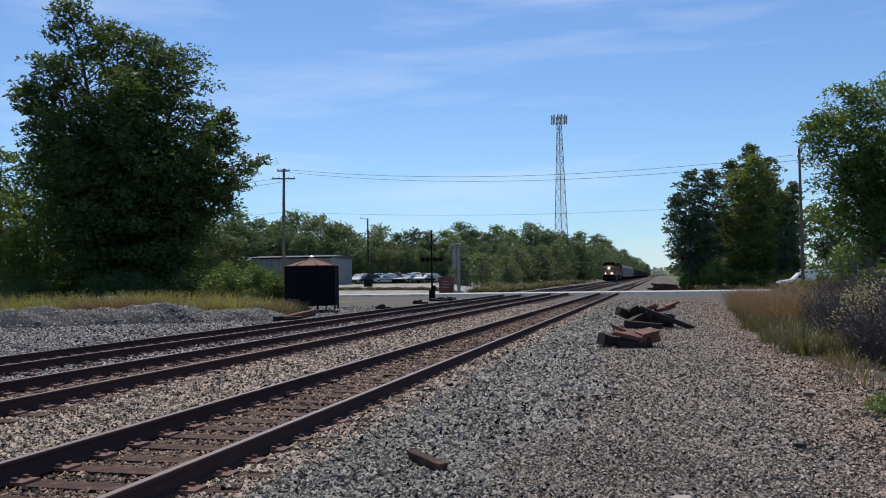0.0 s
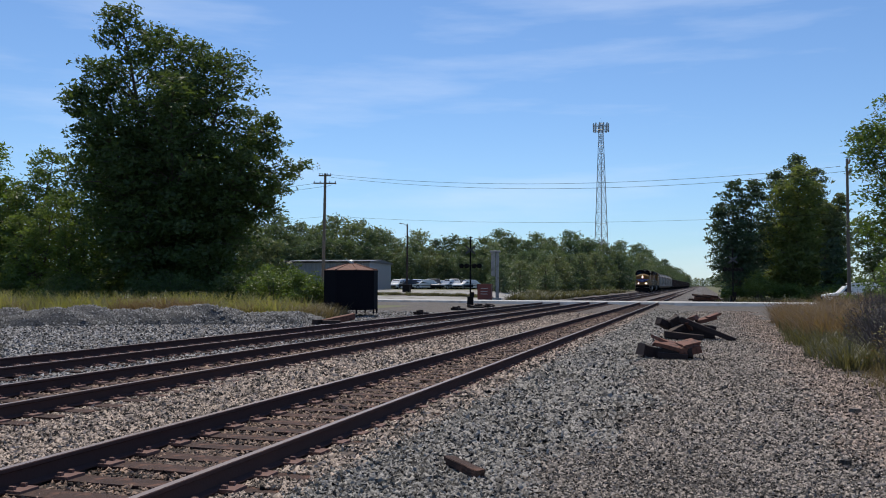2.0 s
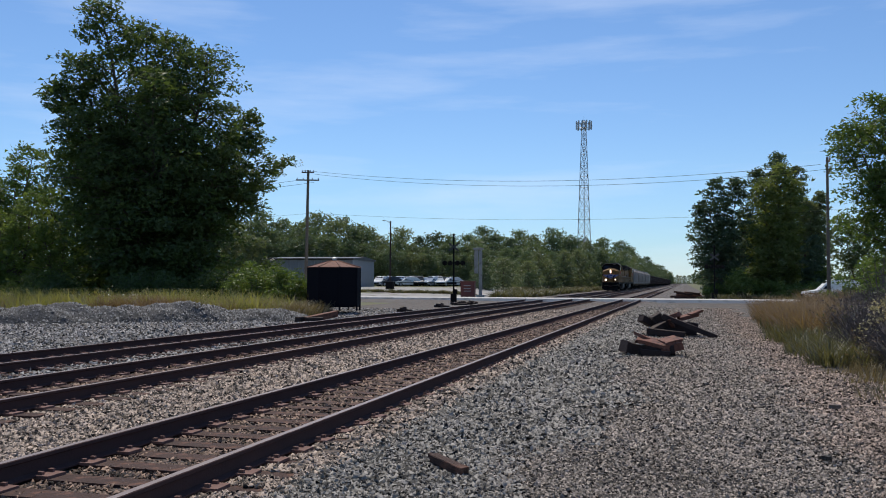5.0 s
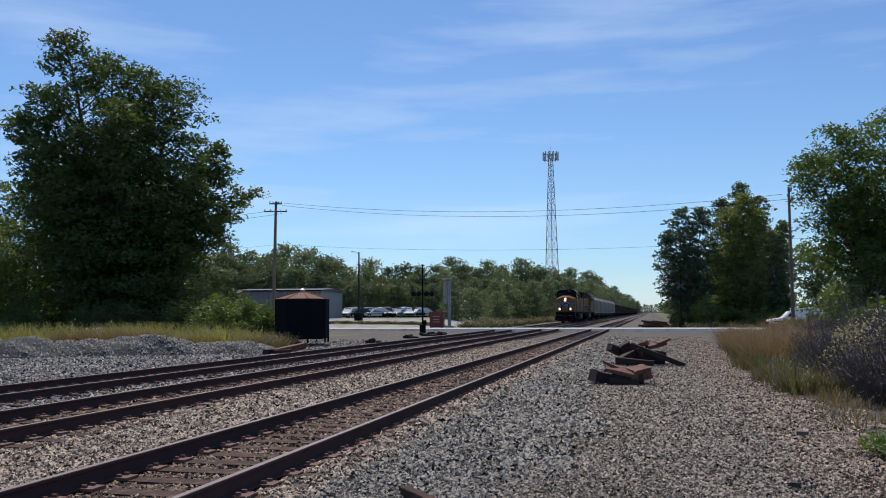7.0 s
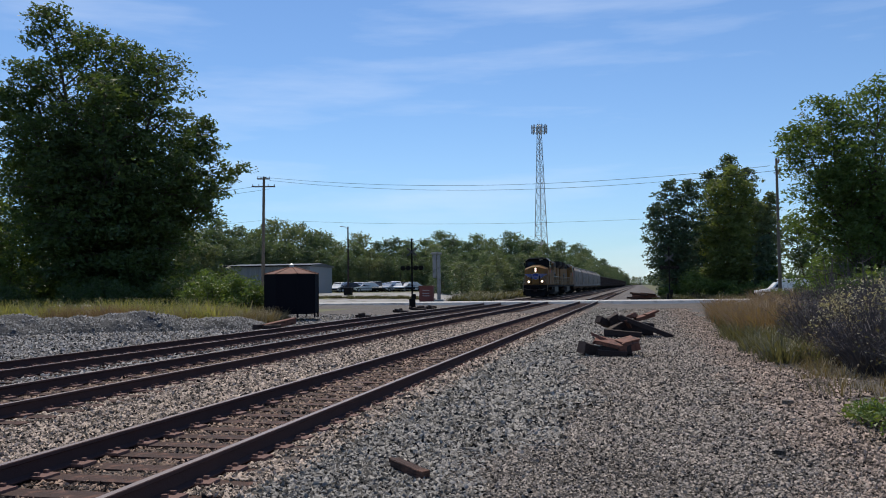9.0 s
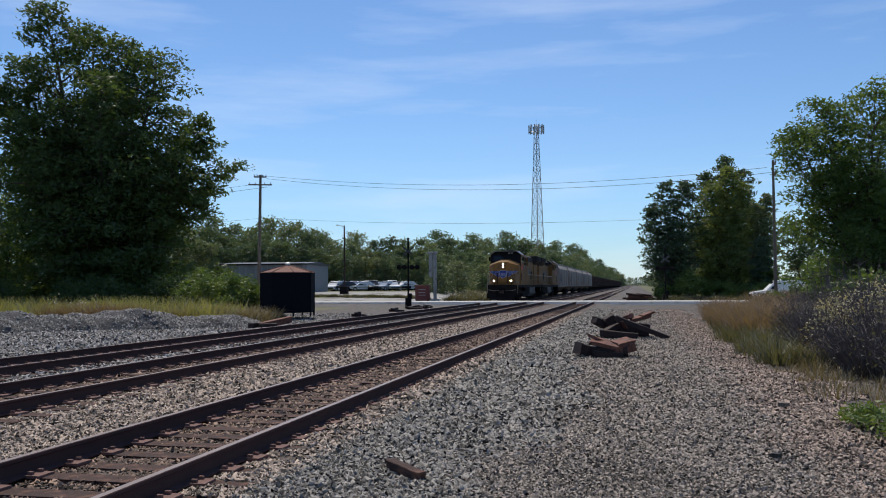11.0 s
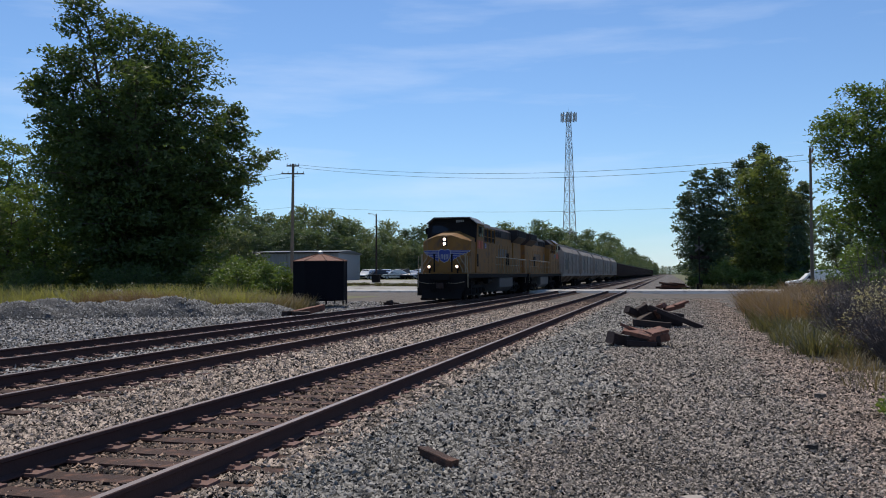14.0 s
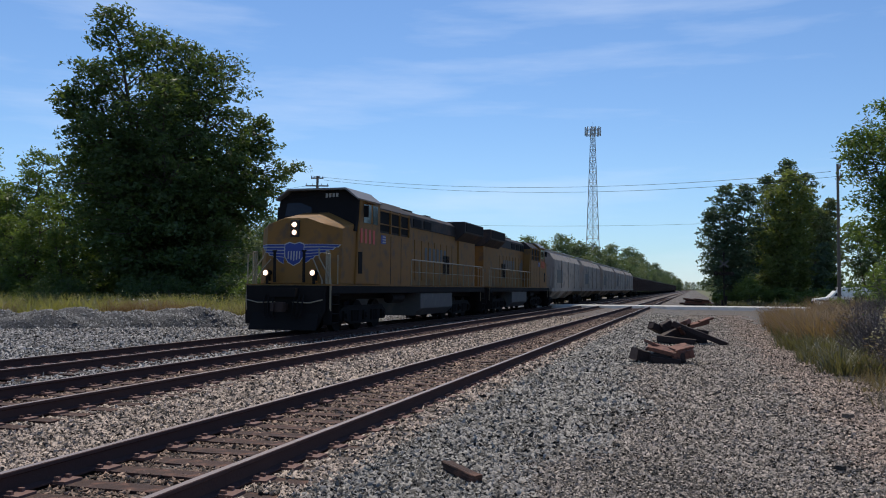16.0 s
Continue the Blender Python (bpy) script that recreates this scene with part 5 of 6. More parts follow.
CAR_BLUE = surface("pale_blue_car_paint", (0.30, 0.38, 0.48), (0.34, 0.42, 0.52), 0.25, 0.2, bump=0)
CAR_SILVER = surface("silver_car_paint", (0.5, 0.52, 0.54), (0.56, 0.58, 0.6), 0.25, 0.3, bump=0)
CAR_DARK = surface("dark_car_paint", (0.03, 0.035, 0.045), (0.05, 0.055, 0.06), 0.25, 0.2, bump=0)
car(pose(11.9, 77.6, 0.27, 0, -1.5, 2), WHITE_PAINT, "white station wagon with dark windows on the crossing road", 4.8, 1.72, wagon=True)
r = random.Random(3)
paints = [(WHITE_PAINT, "white"), (CAR_SILVER, "silver"), (CAR_BLUE, "pale blue"), (WHITE_PAINT, "white"), (CAR_DARK, "dark"), (CAR_SILVER, "silver")]
for k in range(16):
    paint, word = paints[k * 5 % 6]
    az = 19.7 - 0.31 * k
    d = 140 + r.uniform(0, 7)
    car(pose(-d * math.sin(radians(az)), d * math.cos(radians(az)), 0.95, 0, 0, 75 + r.uniform(-55, 55)), paint, word + " car parked in the crowded lot", r.uniform(4.1, 4.9), r.uniform(1.4, 1.75))


def crossing_signal(x, y, height, turn, label):
    t = thing("crossing_signal", label, "railway signal", pose(x, y, 0.05, 0, 0, turn))
    part("mast", Form().tube((0, 0, 0), (0, 0, height), 0.075, 0.06, 10), BLACK, t)
    part("base", Form().box((0, 0, 0.35), (0.5, 0.5, 0.7)).box((0.15, 0.1, 0.85), (0.3, 0.3, 0.4)), BLACK, t, bevel=0.03)
    part("light_bar", Form().box((0, -0.1, 3.15), (1.7, 0.08, 0.08)), BLACK, t)
    for s in (-0.72, -0.3, 0.3, 0.72):
        f = Form().tube((s, -0.12, 3.15), (s, -0.3, 3.15), 0.13, 0.12, 14)
        f.tube((s, -0.13, 3.15), (s, -0.11, 3.15), 0.20, 0.20, 16)
        part("flasher", f, BLACK, t, "black hooded flasher light")
        part("lamp_rim", Form().tube((s, -0.06, 3.2), (s, -0.11, 3.2), 0.06, 0.1, 8), GALVANISED, t)
    for a in (38, -38):
        part("crossbuck_blade", Form().box((0, -0.1, height - 0.95), (1.0, 0.03, 0.14), Matrix.Rotation(radians(a), 3, "Y")), LOCO_GREY, t, "dark weathered back of a crossbuck blade")
    part("bell", Form().tube((0, 0, height), (0, 0, height + 0.14), 0.14, 0.05, 10), BLACK, t)
    return t


crossing_signal(-17.9, 67.3, 5.4, 14, "dark crossing signal mast with flasher lights beside the tracks")
crossing_signal(2.7, 84.5, 5.0, 6, "dark crossing signal mast with flasher lights beside the grove")


def make_mast():
    t = thing("equipment_mast", "grey steel equipment mast with a long side cabinet", "signal mast", pose(-19.75, 84, 0.15, 0, 0, 8))
    part("post", Form().box((0.16, 0, 2.35), (0.32, 0.3, 4.7)), MAST_GREY, t, bevel=0.02)
    part("cabinet", Form().box((-0.26, 0, 3.55), (0.36, 0.34, 2.3)), MAST_GREY, t, bevel=0.02)
    part("cap", Form().box((-0.05, 0, 4.85), (1.0, 0.5, 0.22)), MAST_GREY, t, bevel=0.03)
    part("bracket", Form().box((-0.05, 0, 2.5), (0.7, 0.1, 0.12)).box((-0.05, 0, 4.3), (0.7, 0.1, 0.12)), LOCO_GREY, t)
    part("concrete_foot", Form().box((0.15, 0, 0.1), (0.9, 0.8, 0.3)), CONCRETE, t, bevel=0.03)
    b = thing("red_bin", "red steel bin with pale unreadable lettering bars", "bin", pose(-20.9, 84.2, 0.18, 0, 0, 6))
    part("body", Form().box((0, 0, 0.78), (1.35, 1.1, 1.5), taper=1.04), surface("red_bin_paint", (0.12, 0.034, 0.03), (0.19, 0.05, 0.043), 0.6, bump=0.1, stain=(0.15, 0.05, 0.04)), b, bevel=0.03)
    part("rim", Form().box((0, 0, 1.56), (1.5, 1.24, 0.1)), RUST, b, bevel=0.02)
    for z in (1.15, 0.85, 0.6):
        part("lettering_bar", Form().box((0, -0.585, z), (0.7, 0.02, 0.07)), DULL_WHITE, b, "pale lettering bar")
    for x in (-0.58, 0.58):
        part("runner", Form().box((x, 0, 0.04), (0.1, 1.1, 0.1)), BLACK, b)
    l = thing("light_pole", "tall thin dark lot light pole with a short arm", "lamp post", pose(-36.2, 104.5, 0.85))
    part("post", Form().tube((0, 0, 0), (0, 0, 8.6), 0.13, 0.09, 8), DARK_IRON, l)
    part("lamp_arm", Form().path([(0, 0, 8.3), (-0.3, -0.5, 8.6), (-0.5, -0.9, 8.62)], 0.035, 6), GALVANISED, l)
    part("lamp_head", Form().box((-0.55, -1.0, 8.6), (0.2, 0.45, 0.12)), GALVANISED, l, bevel=0.02)
    u = thing("utility_box", "small dark utility box by the lot fence", "utility box", pose(-34.5, 99.5, 0.7))
    part("body", Form().box((0, 0, 0.5), (0.9, 0.7, 1.0)), BLACK, u, bevel=0.03)
    part("lid", Form().box((0, 0, 1.02), (0.98, 0.78, 0.07)), LOCO_GREY, u)


make_mast()


# ---- scrap and loose timber ----
def beam(parent, name, c, size, turn, mat, seed, label=""):
    """A worn beam with broken, uneven ends."""
    g = random.Random(seed)
    f = Form()
    lx, ly, lz = (a / 2 for a in size)
    rings = 6
    for i in range(rings):
        x = -lx + 2 * lx * i / (rings - 1)
        j = 0.12 if i in (0, rings - 1) else 0.05
        f.v += [(x + g.uniform(-j, j) * ly * 2, y * (1 + g.uniform(-j, j)), z * (1 + g.uniform(-j, j))) for y, z in ((-ly, -lz * 0.85), (-ly * 0.9, -lz), (ly * 0.9, -lz), (ly, -lz * 0.85), (ly, lz * 0.85), (ly * 0.85, lz), (-ly * 0.85, lz), (-ly, lz * 0.85))]
    for i in range(rings - 1):
        for k in range(8):
            a, b = i * 8 + k, i * 8 + (k + 1) % 8
            f.f.append((a, b, b + 8, a + 8))
    f.f += [tuple(range(7, -1, -1)), tuple(range(8 * rings - 8, 8 * rings))]
    f.s += [0] * len(f.f)
    m = pose(*c, *turn)
    return part(name, f, mat, parent, label, at=m)


def scrap(label, m, pieces, group="scrap piles"):
    t = thing("scrap_pile", label, "scrap", m, group)
    for i, (name, c, size, turn, mat) in enumerate(pieces):
        beam(t, name, c, size, turn, mat, 40 + i)
    return t


scrap("pile of rusty tie plates and a dark iron casting on gravel", pose(-0.72, 20.7, 0.0, 0, 0, 8), [
    ("casting", (-0.46, -0.02, 0.15), (0.42, 0.34, 0.27), (6, 16, 24), DARK_IRON),
    ("plate_block", (0.10, 0.02, 0.13), (0.80, 0.55, 0.24), (0, -3, -8), DARK_IRON),
    ("rusty_plate", (0.36, -0.05, 0.21), (0.50, 0.50, 0.20), (3, -9, 16), RUST),
    ("rusty_plate", (0.00, -0.02, 0.31), (0.62, 0.52, 0.10), (9, 12, -12), RUST),
    ("rusty_plate", (0.40, -0.04, 0.35), (0.42, 0.44, 0.08), (7, -12, 20), RUST),
    ("rusty_plate", (-0.16, 0.16, 0.40), (0.36, 0.34, 0.07), (12, 20, 35), RUST),
    ("timber", (0.05, -0.30, 0.07), (0.66, 0.14, 0.13), (0, 4, -5), DARK_IRON)])
scrap("heap of rusty rail joints and splintered dark timbers on gravel", pose(-0.42, 28.2, 0.0, 0, 0, 4), [
    ("timber", (-0.15, -0.45, 0.12), (1.15, 0.22, 0.20), (0, 5, -8), DARK_IRON),
    ("timber", (-0.42, -0.15, 0.26), (0.62, 0.26, 0.18), (0, -24, 35), DARK_IRON),
    ("timber", (0.55, -0.30, 0.33), (1.75, 0.16, 0.15), (0, 21, -12), DARK_IRON),
    ("casting", (-0.72, 0.15, 0.46), (0.52, 0.26, 0.22), (0, 22, 40), DARK_IRON),
    ("casting", (-0.40, 0.22, 0.52), (0.34, 0.26, 0.34), (12, -30, 10), DARK_IRON),
    ("timber", (0.30, 0.35, 0.26), (1.0, 0.42, 0.40), (0, 6, 8), DARK_IRON),
    ("rusty_plate", (0.05, 0.30, 0.60), (0.55, 0.34, 0.14), (6, -22, -20), RUST),
    ("rusty_plate", (0.58, 0.32, 0.62), (0.62, 0.34, 0.12), (4, -14, 14), RUST),
    ("rusty_plate", (0.78, 0.30, 0.74), (0.40, 0.28, 0.07), (0, -18, 24), RUST),
    ("splinter", (0.02, -0.1, 0.42), (0.40, 0.12, 0.08), (0, 38, 60), RUST)])
for k, (x, y) in enumerate(((0.2, 92), (1.0, 96), (-0.2, 101))):
    scrap("low pile of old dark ties beyond the crossing", pose(x, y, 0.0, 0, 0, 20 * k), [
        ("timber", (0, 0, 0.13), (2.4, 0.25, 0.22), (0, 0, 8), TIE), ("timber", (0.1, 0.5, 0.13), (2.4, 0.25, 0.22), (0, 0, -12), TIE),
        ("timber", (0, 0.2, 0.36), (2.3, 0.25, 0.22), (0, 3, 30), RUST), ("timber", (-0.2, 0.1, 0.58), (1.6, 0.25, 0.2), (0, 6, -8), TIE)])
scrap("rusty pipe length and timber scraps beside the far track", pose(-14.75, 33.6, 0.0, 0, 0, 55), [
    ("pipe", (0.1, 0, 0.2), (1.5, 0.3, 0.26), (0, -9, 0), RUST), ("timber", (-0.7, 0.2, 0.12), (0.8, 0.25, 0.2), (0, 0, 30), DARK_IRON), ("timber", (-0.4, -0.25, 0.1), (0.7, 0.3, 0.18), (0, 0, -30), DARK_IRON)])
r = random.Random(9)
for k, y in enumerate((46, 55, 60.5, 62.5, 64)):
    scrap("dark lump of track scrap beside the far track", pose(-15.1 - 0.02 * (y - 47) * 2, y, 0.0, 0, 0, r.uniform(0, 180)), [
        ("timber", (0, 0, 0.07), (1.1, 0.45, 0.16), (0, 3, 0), DARK_IRON), ("timber", (0.25, 0.2, 0.16), (0.7, 0.22, 0.14), (4, 9, 40), DARK_IRON), ("timber", (-0.4, -0.1, 0.12), (0.4, 0.4, 0.2), (8, 9, 20), DARK_IRON)])
w = thing("broken_tie", "short broken piece of dark weathered tie on gravel", "timber", pose(-2.02, 7.5, 0.02, 0, 6, -38))
beam(w, "timber", (0, 0, 0.035), (0.46, 0.10, 0.075), (0, 0, 0), TIE, 77)
beam(w, "splinter", (-0.22, 0.03, 0.03), (0.18, 0.05, 0.04), (0, 4, 12), TIE, 78)
g = random.Random(12)
for x, y, s in ((0.15, 6.6, 0.10), (1.95, 12.6, 0.10), (1.3, 8.9, 0.07)):
    p = thing("pale_rock", "pale flat rock lying among the gravel", "rock", pose(x, y, 0.01, 0, 0, g.uniform(0, 90)))
    beam(p, "rock", (0, 0, 0.025), (s * 1.6, s, s * 0.5), (0, 3, 0), STONE_GREY, int(x * 100) + 300)


# ---- gravel heaps ----
def heap(name, label, cx, cy, rx, ry, h, turn, seed, count):
    g = np.random.default_rng(seed)
    n = 40
    u = np.linspace(-1, 1, n)
    U, V = np.meshgrid(u, u)
    rad = np.hypot(U, V)
    bumps = 0.18 * np.sin(U * 5.1 + seed) * np.cos(V * 4.3 + seed * 2) + 0.10 * np.sin(U * 11 + seed * 3 + V * 7)
    Z = h * np.clip(1 - rad ** 2.4, -0.15, 1) * (1 + bumps) + g.normal(0, 0.012, U.shape)
    c, s = math.cos(radians(turn)), math.sin(radians(turn))
    X, Y = cx + U * rx * c - V * ry * s, cy + U * rx * s + V * ry * c
    i = np.arange((n - 1) ** 2)
    k = (i // (n - 1)) * n + i % (n - 1)
    ob = new(name, fast_mesh(name, np.stack([X.ravel(), Y.ravel(), Z.ravel()], 1), np.stack([k, k + 1, k + n + 1, k + n], 1), GRAVEL_BLUE))
    tagged(ob, label, "gravel heap", "gravel heaps")
    # loose stones on its surface
    pu, pv = g.uniform(-0.95, 0.95, count), g.uniform(-0.95, 0.95, count)
    iu, iv = ((pu + 1) / 2 * (n - 1)).astype(int), ((pv + 1) / 2 * (n - 1)).astype(int)
    z = Z[iv, iu]
    ok = z > 0.0
    pu, pv, z = pu[ok], pv[ok], z[ok]
    p = np.stack([cx + pu * rx * c - pv * ry * s, cy + pu * rx * s + pv * ry * c, z + 0.01], 1)
    base = np.array([(1, 0, -0.3), (-1, 0, -0.3), (0, 1, -0.3), (0, -1, -0.3), (0, 0, 1)], float)
    fac = np.array([(0, 2, 4), (2, 1, 4), (1, 3, 4), (3, 0, 4)])
    v = base[None] * (0.02 + 0.035 * g.random((len(p), 1, 1))) * (0.6 + 0.8 * g.random((len(p), 5, 1))) + g.normal(0, 0.008, (len(p), 5, 3)) + p[:, None]
    st = new("stone_cover", fast_mesh("stone_cover", v.reshape(-1, 3), (fac[None] + 5 * np.arange(len(p))[:, None, None]).reshape(-1, 3), STONE_MOUND))
    st.parent = ob
    tagged(st, kind="stuff")


for k, (x, y, rx, ry, h) in enumerate(((-23.4, 27.6, 3.4, 1.4, 0.70), (-19.8, 30.9, 3.0, 1.3, 0.70), (-17.4, 33.2, 2.4, 1.1, 0.46), (-26.8, 24.8, 3.4, 1.5, 0.68), (-21.4, 29.4, 2.6, 1.2, 0.60), (-25.0, 26.4, 2.6, 1.4, 0.58))):
    heap("gravel_mound", "dumped heap of grey crushed stone, its colour darkened for shade", x, y, rx, ry, h, 42, 50 + k, 4200)


# ---- grass and brush ----
def blades(name, label, count, area, mat, low, high, seed, width=0.02, lean=0.3, floor=0.0, patch=None):
    """Many separate bent grass blades or stalks over a stretch of ground, given by its four corners."""
    g = np.random.default_rng(seed)
    a, b, c, d = (np.array(p, float) for p in area)
    u, v = g.random((count, 1)), g.random((count, 1))
    p = (a * (1 - u) + b * u) * (1 - v) + (d * (1 - u) + c * u) * v
    owner = g.integers(0, max(1, count // 34), count)
    off = g.normal(0, 0.13 + 0.06 * high, (count, 2))
    p = p[owner] + off
    vigour = np.clip(g.lognormal(-0.35, 0.45, count), 0.15, 1.2)[owner]
    h = np.clip(low + (high - low) * vigour * (0.35 + 0.65 * g.random(count)), low * 0.4, high)
    z = ground_z(p[:, 0], p[:, 1]) + floor
    ang = np.arctan2(off[:, 1], off[:, 0]) + g.normal(0, 0.6, count)
    dx, dy = np.cos(ang), np.sin(ang)
    bend = (lean + 0.9) * h * g.random(count) ** 0.7
    w = width * (0.6 + 0.8 * g.random(count))
    root = np.stack([p[:, 0], p[:, 1], z], 1)
    sidev = np.stack([-dy, dx, np.zeros(count)], 1) * w[:, None]
    mid = root + np.stack([dx * bend * 0.35, dy * bend * 0.35, h * 0.55], 1)
    tip = root + np.stack([dx * bend, dy * bend, h], 1)
    verts = np.stack([root - sidev, root + sidev, mid + sidev * 0.8, mid - sidev * 0.8, tip + sidev * 0.12, tip - sidev * 0.12], 1).reshape(-1, 3)
    k = 6 * np.arange(count)[:, None]
    faces = np.concatenate([k + np.array([[0, 1, 2, 3]]), k + np.array([[3, 2, 4, 5]])], 0)
    return tagged(new(name, fast_mesh(name, verts, faces, mat)), label, "grass", kind="stuff")


blades("yellow_green_grass", "yellow-green tall grass behind the gravel heaps", 22000, ((-60, 37), (-18.0, 35.6), (-19, 40.5), (-60, 43)), GRASS_GREEN, 0.2, 1.2, 61, 0.016)
blades("straw_tufts", "pale straw tufts among the tall grass", 9000, ((-60, 37), (-18.0, 35.6), (-19, 40.5), (-60, 43)), GRASS_DRY, 0.25, 0.9, 71, 0.014)
blades("rust_grass", "rust-brown dry grass behind the gravel heaps", 5000, ((-27.5, 35.5), (-22.0, 34.2), (-22.5, 37.4), (-28, 38)), GRASS_RUST, 0.3, 0.95, 62, 0.014)
blades("tank_weeds", "straw-coloured weeds around the heaps and tank", 7000, ((-22, 36), (-16.8, 36.4), (-18.0, 42.2), (-23, 43)), GRASS_DRY, 0.2, 0.75, 63, 0.014)
blades("brush_grass", "rust-brown dry grass at the edge of the gravel", 17000, ((3.1, 27), (5.0, 26), (7.0, 42), (3.2, 43)), GRASS_RUST, 0.4, 1.1, 64, 0.010)
blades("olive_weeds", "olive green weeds mixed into the dry grass", 3600, ((2.7, 19), (4.2, 18), (5.5, 34), (3.0, 35)), GRASS_MUTED, 0.12, 0.62, 72, 0.012)
blades("roadside_weeds", "tall dry weeds before the crossing road", 7000, ((6.2, 44), (13, 42), (17, 70), (8.6, 71)), GRASS_RUST, 0.5, 1.3, 73, 0.018)
blades("edge_grass", "yellow-green weeds along the gravel edge", 2600, ((2.5, 19), (3.6, 18.5), (4.4, 29), (2.7, 30)), GRASS_MUTED, 0.10, 0.5, 65, 0.012)
blades("straw_grass", "straw-dry grass at the foot of the brush", 5000, ((2.6, 12.4), (5.5, 11.5), (6.5, 26), (2.9, 24)), GRASS_DRY, 0.05, 0.26, 66, 0.007)
blades("trackside_grass", "green grass verge along the railway beyond the crossing", 16000, ((-19, 86), (-15.8, 84), (-17, 210), (-29, 200)), GRASS_MUTED, 0.3, 0.9, 67, 0.05)
blades("far_verge", "green grass verge before the grove", 6000, ((3.0, 83.5), (18, 83), (18, 90), (1.5, 90)), GRASS_MUTED, 0.2, 0.7, 68, 0.035)
blades("lot_grass", "dry grass strip between road and parking lot", 5000, ((-36, 92), (-22, 90.5), (-22, 92), (-37, 95)), GRASS_MUTED, 0.1, 0.35, 69, 0.03)


def bush(m, rx, ry, h, leaves, size, mat, label, seed, name="bush", twigs=40, dead=0.0):
    """A shrub: stems that fork from the ground, with leaf clumps round their ends."""
    g = np.random.default_rng(seed)
    t = thing(name, label, "bush", m)
    wood = Form()
    cen, rad = [], []
    for k in range(twigs):
        a, q = g.random() * 2 * math.pi, g.random() ** 0.6
        tip = Vector((rx * q * math.cos(a), ry * q * math.sin(a), h * (0.35 + 0.65 * g.random()) * (1.05 - 0.35 * q)))
        root = Vector((tip.x * 0.35, tip.y * 0.35, -0.02))
        mid = root.lerp(tip, 0.55) + Vector((g.normal(0, 0.08), g.normal(0, 0.08), 0.06 * h))
        r0 = 0.006 * h + 0.004
        wood.tube(root, mid, r0, r0 * 0.7, 4, caps=False)
        wood.tube(mid, tip, r0 * 0.7, r0 * 0.25, 4, caps=False)
        for _ in range(3):
            s = mid.lerp(tip, g.random())
            wood.tube(s, s + Vector((g.normal(0, 0.16), g.normal(0, 0.16), abs(g.normal(0.12, 0.1)))) * h * 0.5, r0 * 0.4, r0 * 0.15, 3, caps=False)
        if g.random() >= dead:
            cen += [tuple(tip), tuple(mid.lerp(tip, 0.6))]
            rad += [(0.22 * rx + 0.1, 0.22 * ry + 0.1, 0.2 * h)] * 2
    part("stem_tangle", wood, TWIG, t)
    if cen:
        per = max(2, leaves // len(cen))
        v, f = leaf_cloud(np.array(cen), np.array(rad), per, size, g, 0.0, 3)
        part("foliage", fast_mesh("foliage", v, f, mat), None, t)
    return t


for k, (x, y, rx, h) in enumerate(((-21.0, 43.2, 1.5, 2.3), (-23.2, 44.0, 1.6, 2.6), (-19.9, 44.5, 1.0, 1.7), (-26.5, 46, 1.8, 2.2), (-32, 47, 2.2, 2.4), (-39, 46, 2.2, 2.2), (-46, 47, 2.6, 2.4))):
    bush(pose(x, y, 0.08), rx, rx, h, 5200, 0.085, LEAF_LIGHT if k < 3 else LEAF_DARK, "leafy green shrub at the foot of the tall tree", 80 + k, twigs=44)
for k, (x, y, rx, h) in enumerate(((4.4, 14.4, 1.2, 1.75), (4.1, 16.8, 1.1, 1.7), (4.0, 18.6, 0.9, 1.0), (4.2, 21.4, 1.1, 1.6), (5.0, 24.8, 1.3, 1.3), (5.9, 29.5, 1.3, 1.3), (4.6, 11.6, 1.2, 1.2), (5.6, 17.0, 1.5, 1.9), (5.0, 20.5, 1.5, 1.7), (6.4, 21.5, 1.8, 2.1), (4.4, 23.6, 1.2, 1.3), (6.0, 26.0, 1.8, 1.9), (5.6, 12.6, 1.4, 1.6), (7.6, 24.5, 2.0, 2.3), (8.4, 30, 2.0, 2.0), (7.2, 34, 1.6, 1.7), (4.7, 27.0, 1.2, 1.3), (5.3, 31.5, 1.3, 1.5), (6.4, 36.5, 1.6, 1.8), (8.0, 38, 1.8, 2.2), (6.9, 27.5, 1.6, 2.0), (7.2, 18.5, 1.6, 2.2), (6.3, 15.0, 1.3, 1.9), (8.8, 34, 2.0, 2.6), (7.0, 17.2, 1.5, 2.9), (7.6, 20.5, 1.7, 3.0), (8.6, 23.5, 1.8, 3.1), (6.2, 13.4, 1.2, 2.3), (9.2, 28, 2.0, 3.0))):
    bush(pose(x, y, 0.0), rx, rx, h, 750, 0.030, (GRASS_MUTED, TWIG, GRASS_RUST, TWIG, LEAF_DARK)[k % 5], "tangled grey-brown half-dead brush along the gravel edge", 100 + k, "dead_brush", 190, 0.45)
for k, (x, y, rx, h) in enumerate(((4.25, 20.0, 0.75, 1.75), (4.95, 19.4, 0.8, 1.85))):
    bush(pose(x, y, 0.0), rx, rx, h, 1100, 0.040, LEAF_PALE, "shrub with pale straw-coloured seed heads in the brush", 120 + k, "pale_shrub", 60, 0.2)
for k, (x, y, rx, h) in enumerate(((2.75, 9.9, 0.5, 0.35), (2.65, 10.9, 0.4, 0.3), (3.3, 10.3, 0.6, 0.5))):
    bush(pose(x, y, 0.0), rx, rx, h, 900, 0.035, LEAF_LIGHT, "small bright green weed growing in the gravel", 130 + k, "weed", 26)
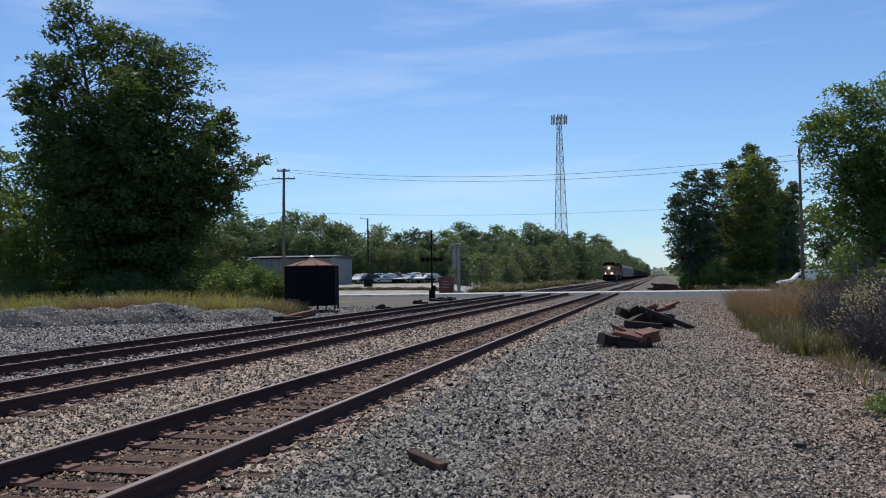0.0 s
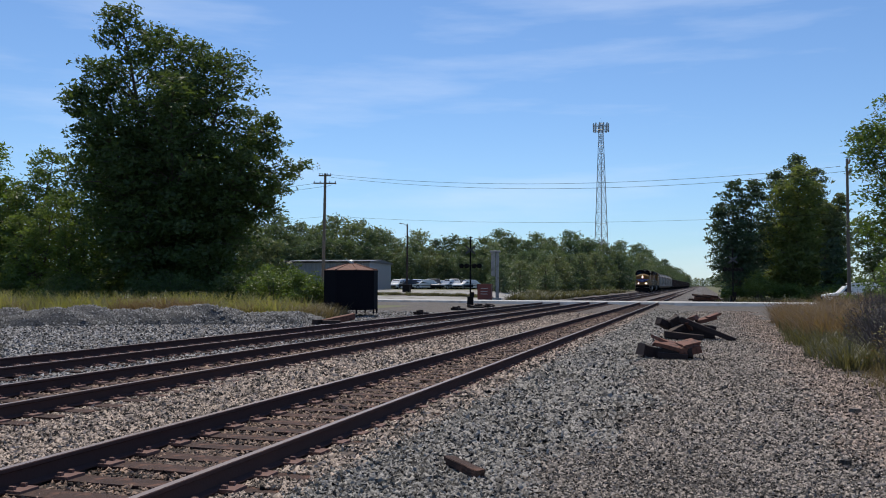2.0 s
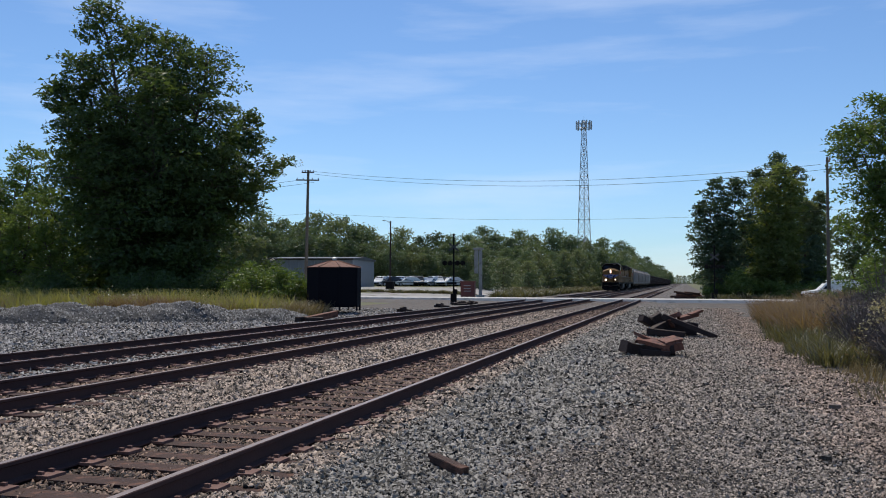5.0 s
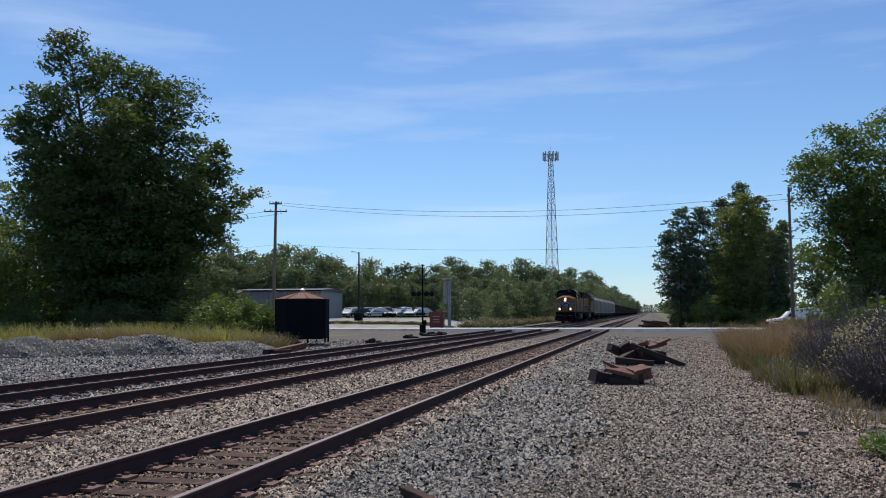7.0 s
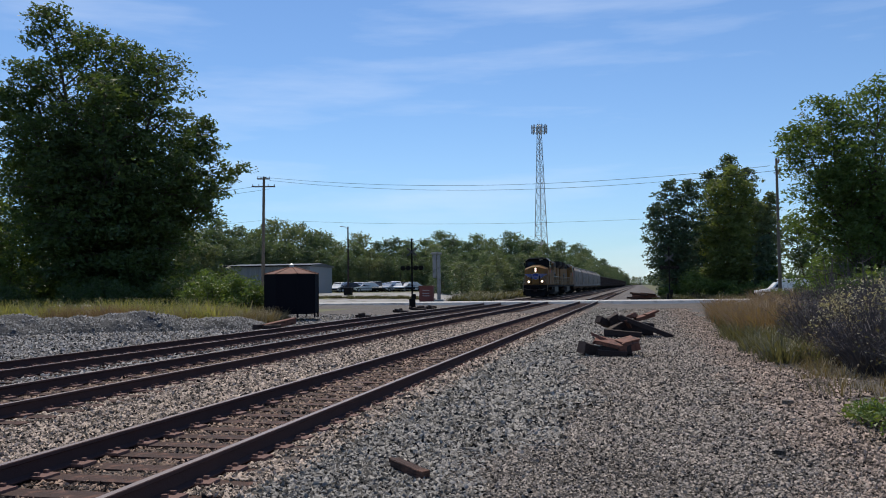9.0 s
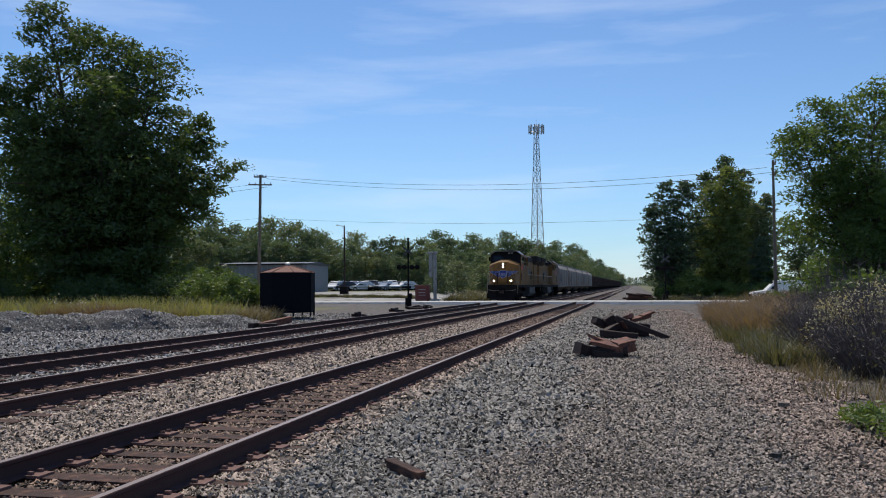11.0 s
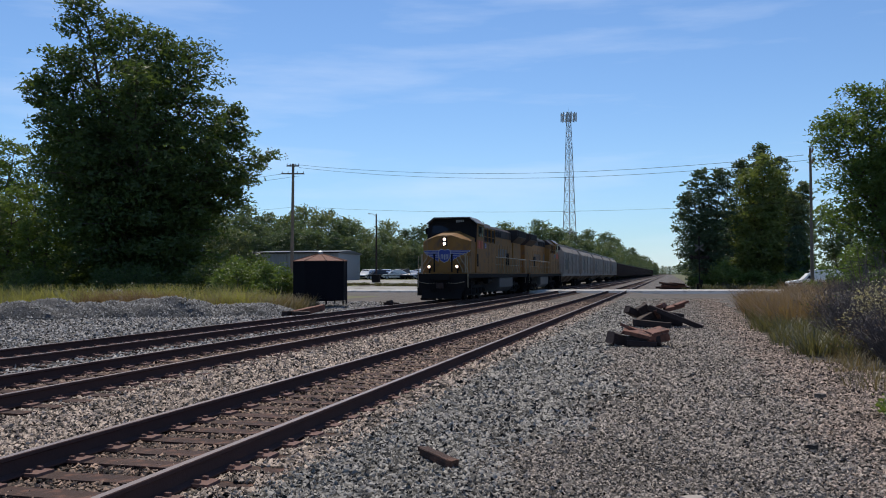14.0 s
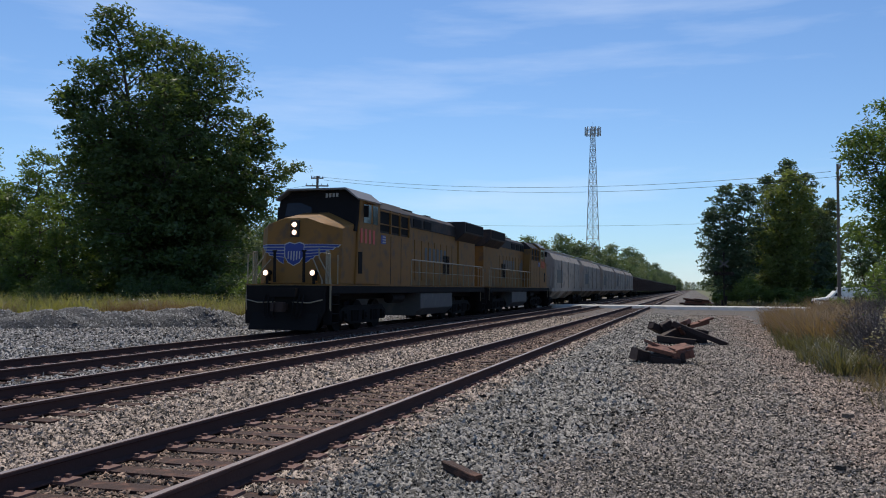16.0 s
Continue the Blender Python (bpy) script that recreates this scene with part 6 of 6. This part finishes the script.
for k, (x, y, rx, h) in enumerate(((5.3, 88, 1.6, 2.9), (8.5, 87.5, 2.0, 1.9), (11.5, 87, 1.8, 1.7), (14.5, 87, 2.2, 2.2), (2.9, 89, 1.2, 1.5), (12.5, 90, 1.2, 4.0), (18, 86, 2.4, 2.6), (21, 84, 2.4, 3.0), (14.5, 66, 2.2, 3.0), (17.5, 60, 2.6, 3.6), (11.5, 50, 2.2, 2.6), (14.5, 46, 2.6, 3.4), (9.6, 38, 1.8, 2.2), (12, 37, 2.4, 3.2), (12.5, 43, 2.4, 3.2), (15.5, 41, 2.6, 4.0), (9.9, 58, 1.5, 1.5), (12.2, 61, 1.8, 1.7), (10.8, 49.5, 2.2, 3.4), (13.2, 52.5, 2.6, 4.6), (16.5, 56, 3.0, 5.4))):
    bush(pose(x, y, 0.1), rx, rx, h, 3600, 0.12, LEAF_MID if k % 4 else LEAF_LIGHT, "rounded green hedge shrub along the road verge", 140 + k, twigs=36)
for k in range(9):
    bush(pose(-78 + 5.6 * k, 59 + (k % 3) * 2.5, 0.1), 3.2, 2.4, 3.4 + 0.3 * (k % 4), 2600, 0.16, LEAF_DARK, "dark green thicket shrub under the tall trees", 190 + k, twigs=34)
r = random.Random(77)
for k in range(46):
    y = 105 + 5.0 * k * (1 + 0.01 * k)
    x = -20.6 - (y - 105) * 0.035 - r.uniform(0, 4.5)
    m = woods[r.choice((0, 2, 3, 4))]
    s = r.uniform(0.22, 0.5)
    plant("woodland_shrub", m, pose(x, y, 0.1, 0, 0, r.uniform(0, 360)), "leafy young tree on the railway verge", "young tree", "young trees on the verge", (s * 1.3, s * 1.3, s))


for k, (x, y, h) in enumerate(((8.0, 39, 3.6), (9.4, 43, 4.2), (5.9, 23.5, 2.9), (6.2, 17.6, 2.5))):
    bush(pose(x, y, 0.05), 0.3 * h, 0.3 * h, h, 0, 0.1, LEAF_DARK, "bare grey dead sapling standing in the brush", 170 + k, "bare_sapling", 22, 1.1)


# ---- a passing bird ----
bird = thing("bird", "small dark bird gliding across the sky", "bird")
part("body", Form().tube((0.11, 0, 0), (0, 0, 0), 0.012, 0.03, 8).tube((0, 0, 0), (-0.12, 0, 0.005), 0.03, 0.008, 8), BLACK, bird)
part("tail", Form().add([(-0.10, -0.008, 0.004), (-0.10, 0.008, 0.004), (-0.19, 0.03, 0.004), (-0.19, -0.03, 0.004), (-0.10, 0, 0.012), (-0.19, 0, 0.010)], [(0, 1, 2, 3), (0, 3, 5, 4), (1, 4, 5, 2), (3, 2, 5), (0, 4, 1)]), BLACK, bird)
for s in (-1, 1):
    part("wing", Form().add([(0.06, s * 0.02, 0.01), (-0.05, s * 0.02, 0.01), (0.03, s * 0.12, 0.045), (-0.05, s * 0.12, 0.04), (-0.06, s * 0.22, 0.02), (0.0, s * 0.06, 0.03)],
                            [(0, 2, 5), (0, 5, 1), (5, 2, 3), (1, 5, 3), (2, 4, 3), (0, 1, 3, 2)]), BLACK, bird, "swept dark wing")


def motions():
    """The train rolls along its track; the bird crosses the sky."""
    for t, at, turn in train:
        walk(t, [(s, pose(FAR, at + to_go(s), TOP[FAR], 0, 0, turn)) for s in range(17)])
    for loco, _, turn in train[:2]:
        for part_of in loco.children:
            if part_of.name.startswith("wheelset"):
                y, z = part_of.location.y, part_of.location.z
                walk(part_of, [(k / 18, pose(0, y, z, math.degrees((to_go(0) - to_go(k / 18)) / 0.53) * (-1 if turn else 1))) for k in range(289)])
    start, way = Vector((-0.28, 21.69, 5.33)), Vector((-14.65, -3.27, 2.38))
    heading = math.degrees(math.atan2(way.y, way.x))
    walk(bird, [(s, pose(*(start + way * (s - 12.5)), 0, -8, heading)) for s in (0.0, 12.5, 13.0, 16.0)])


motions()
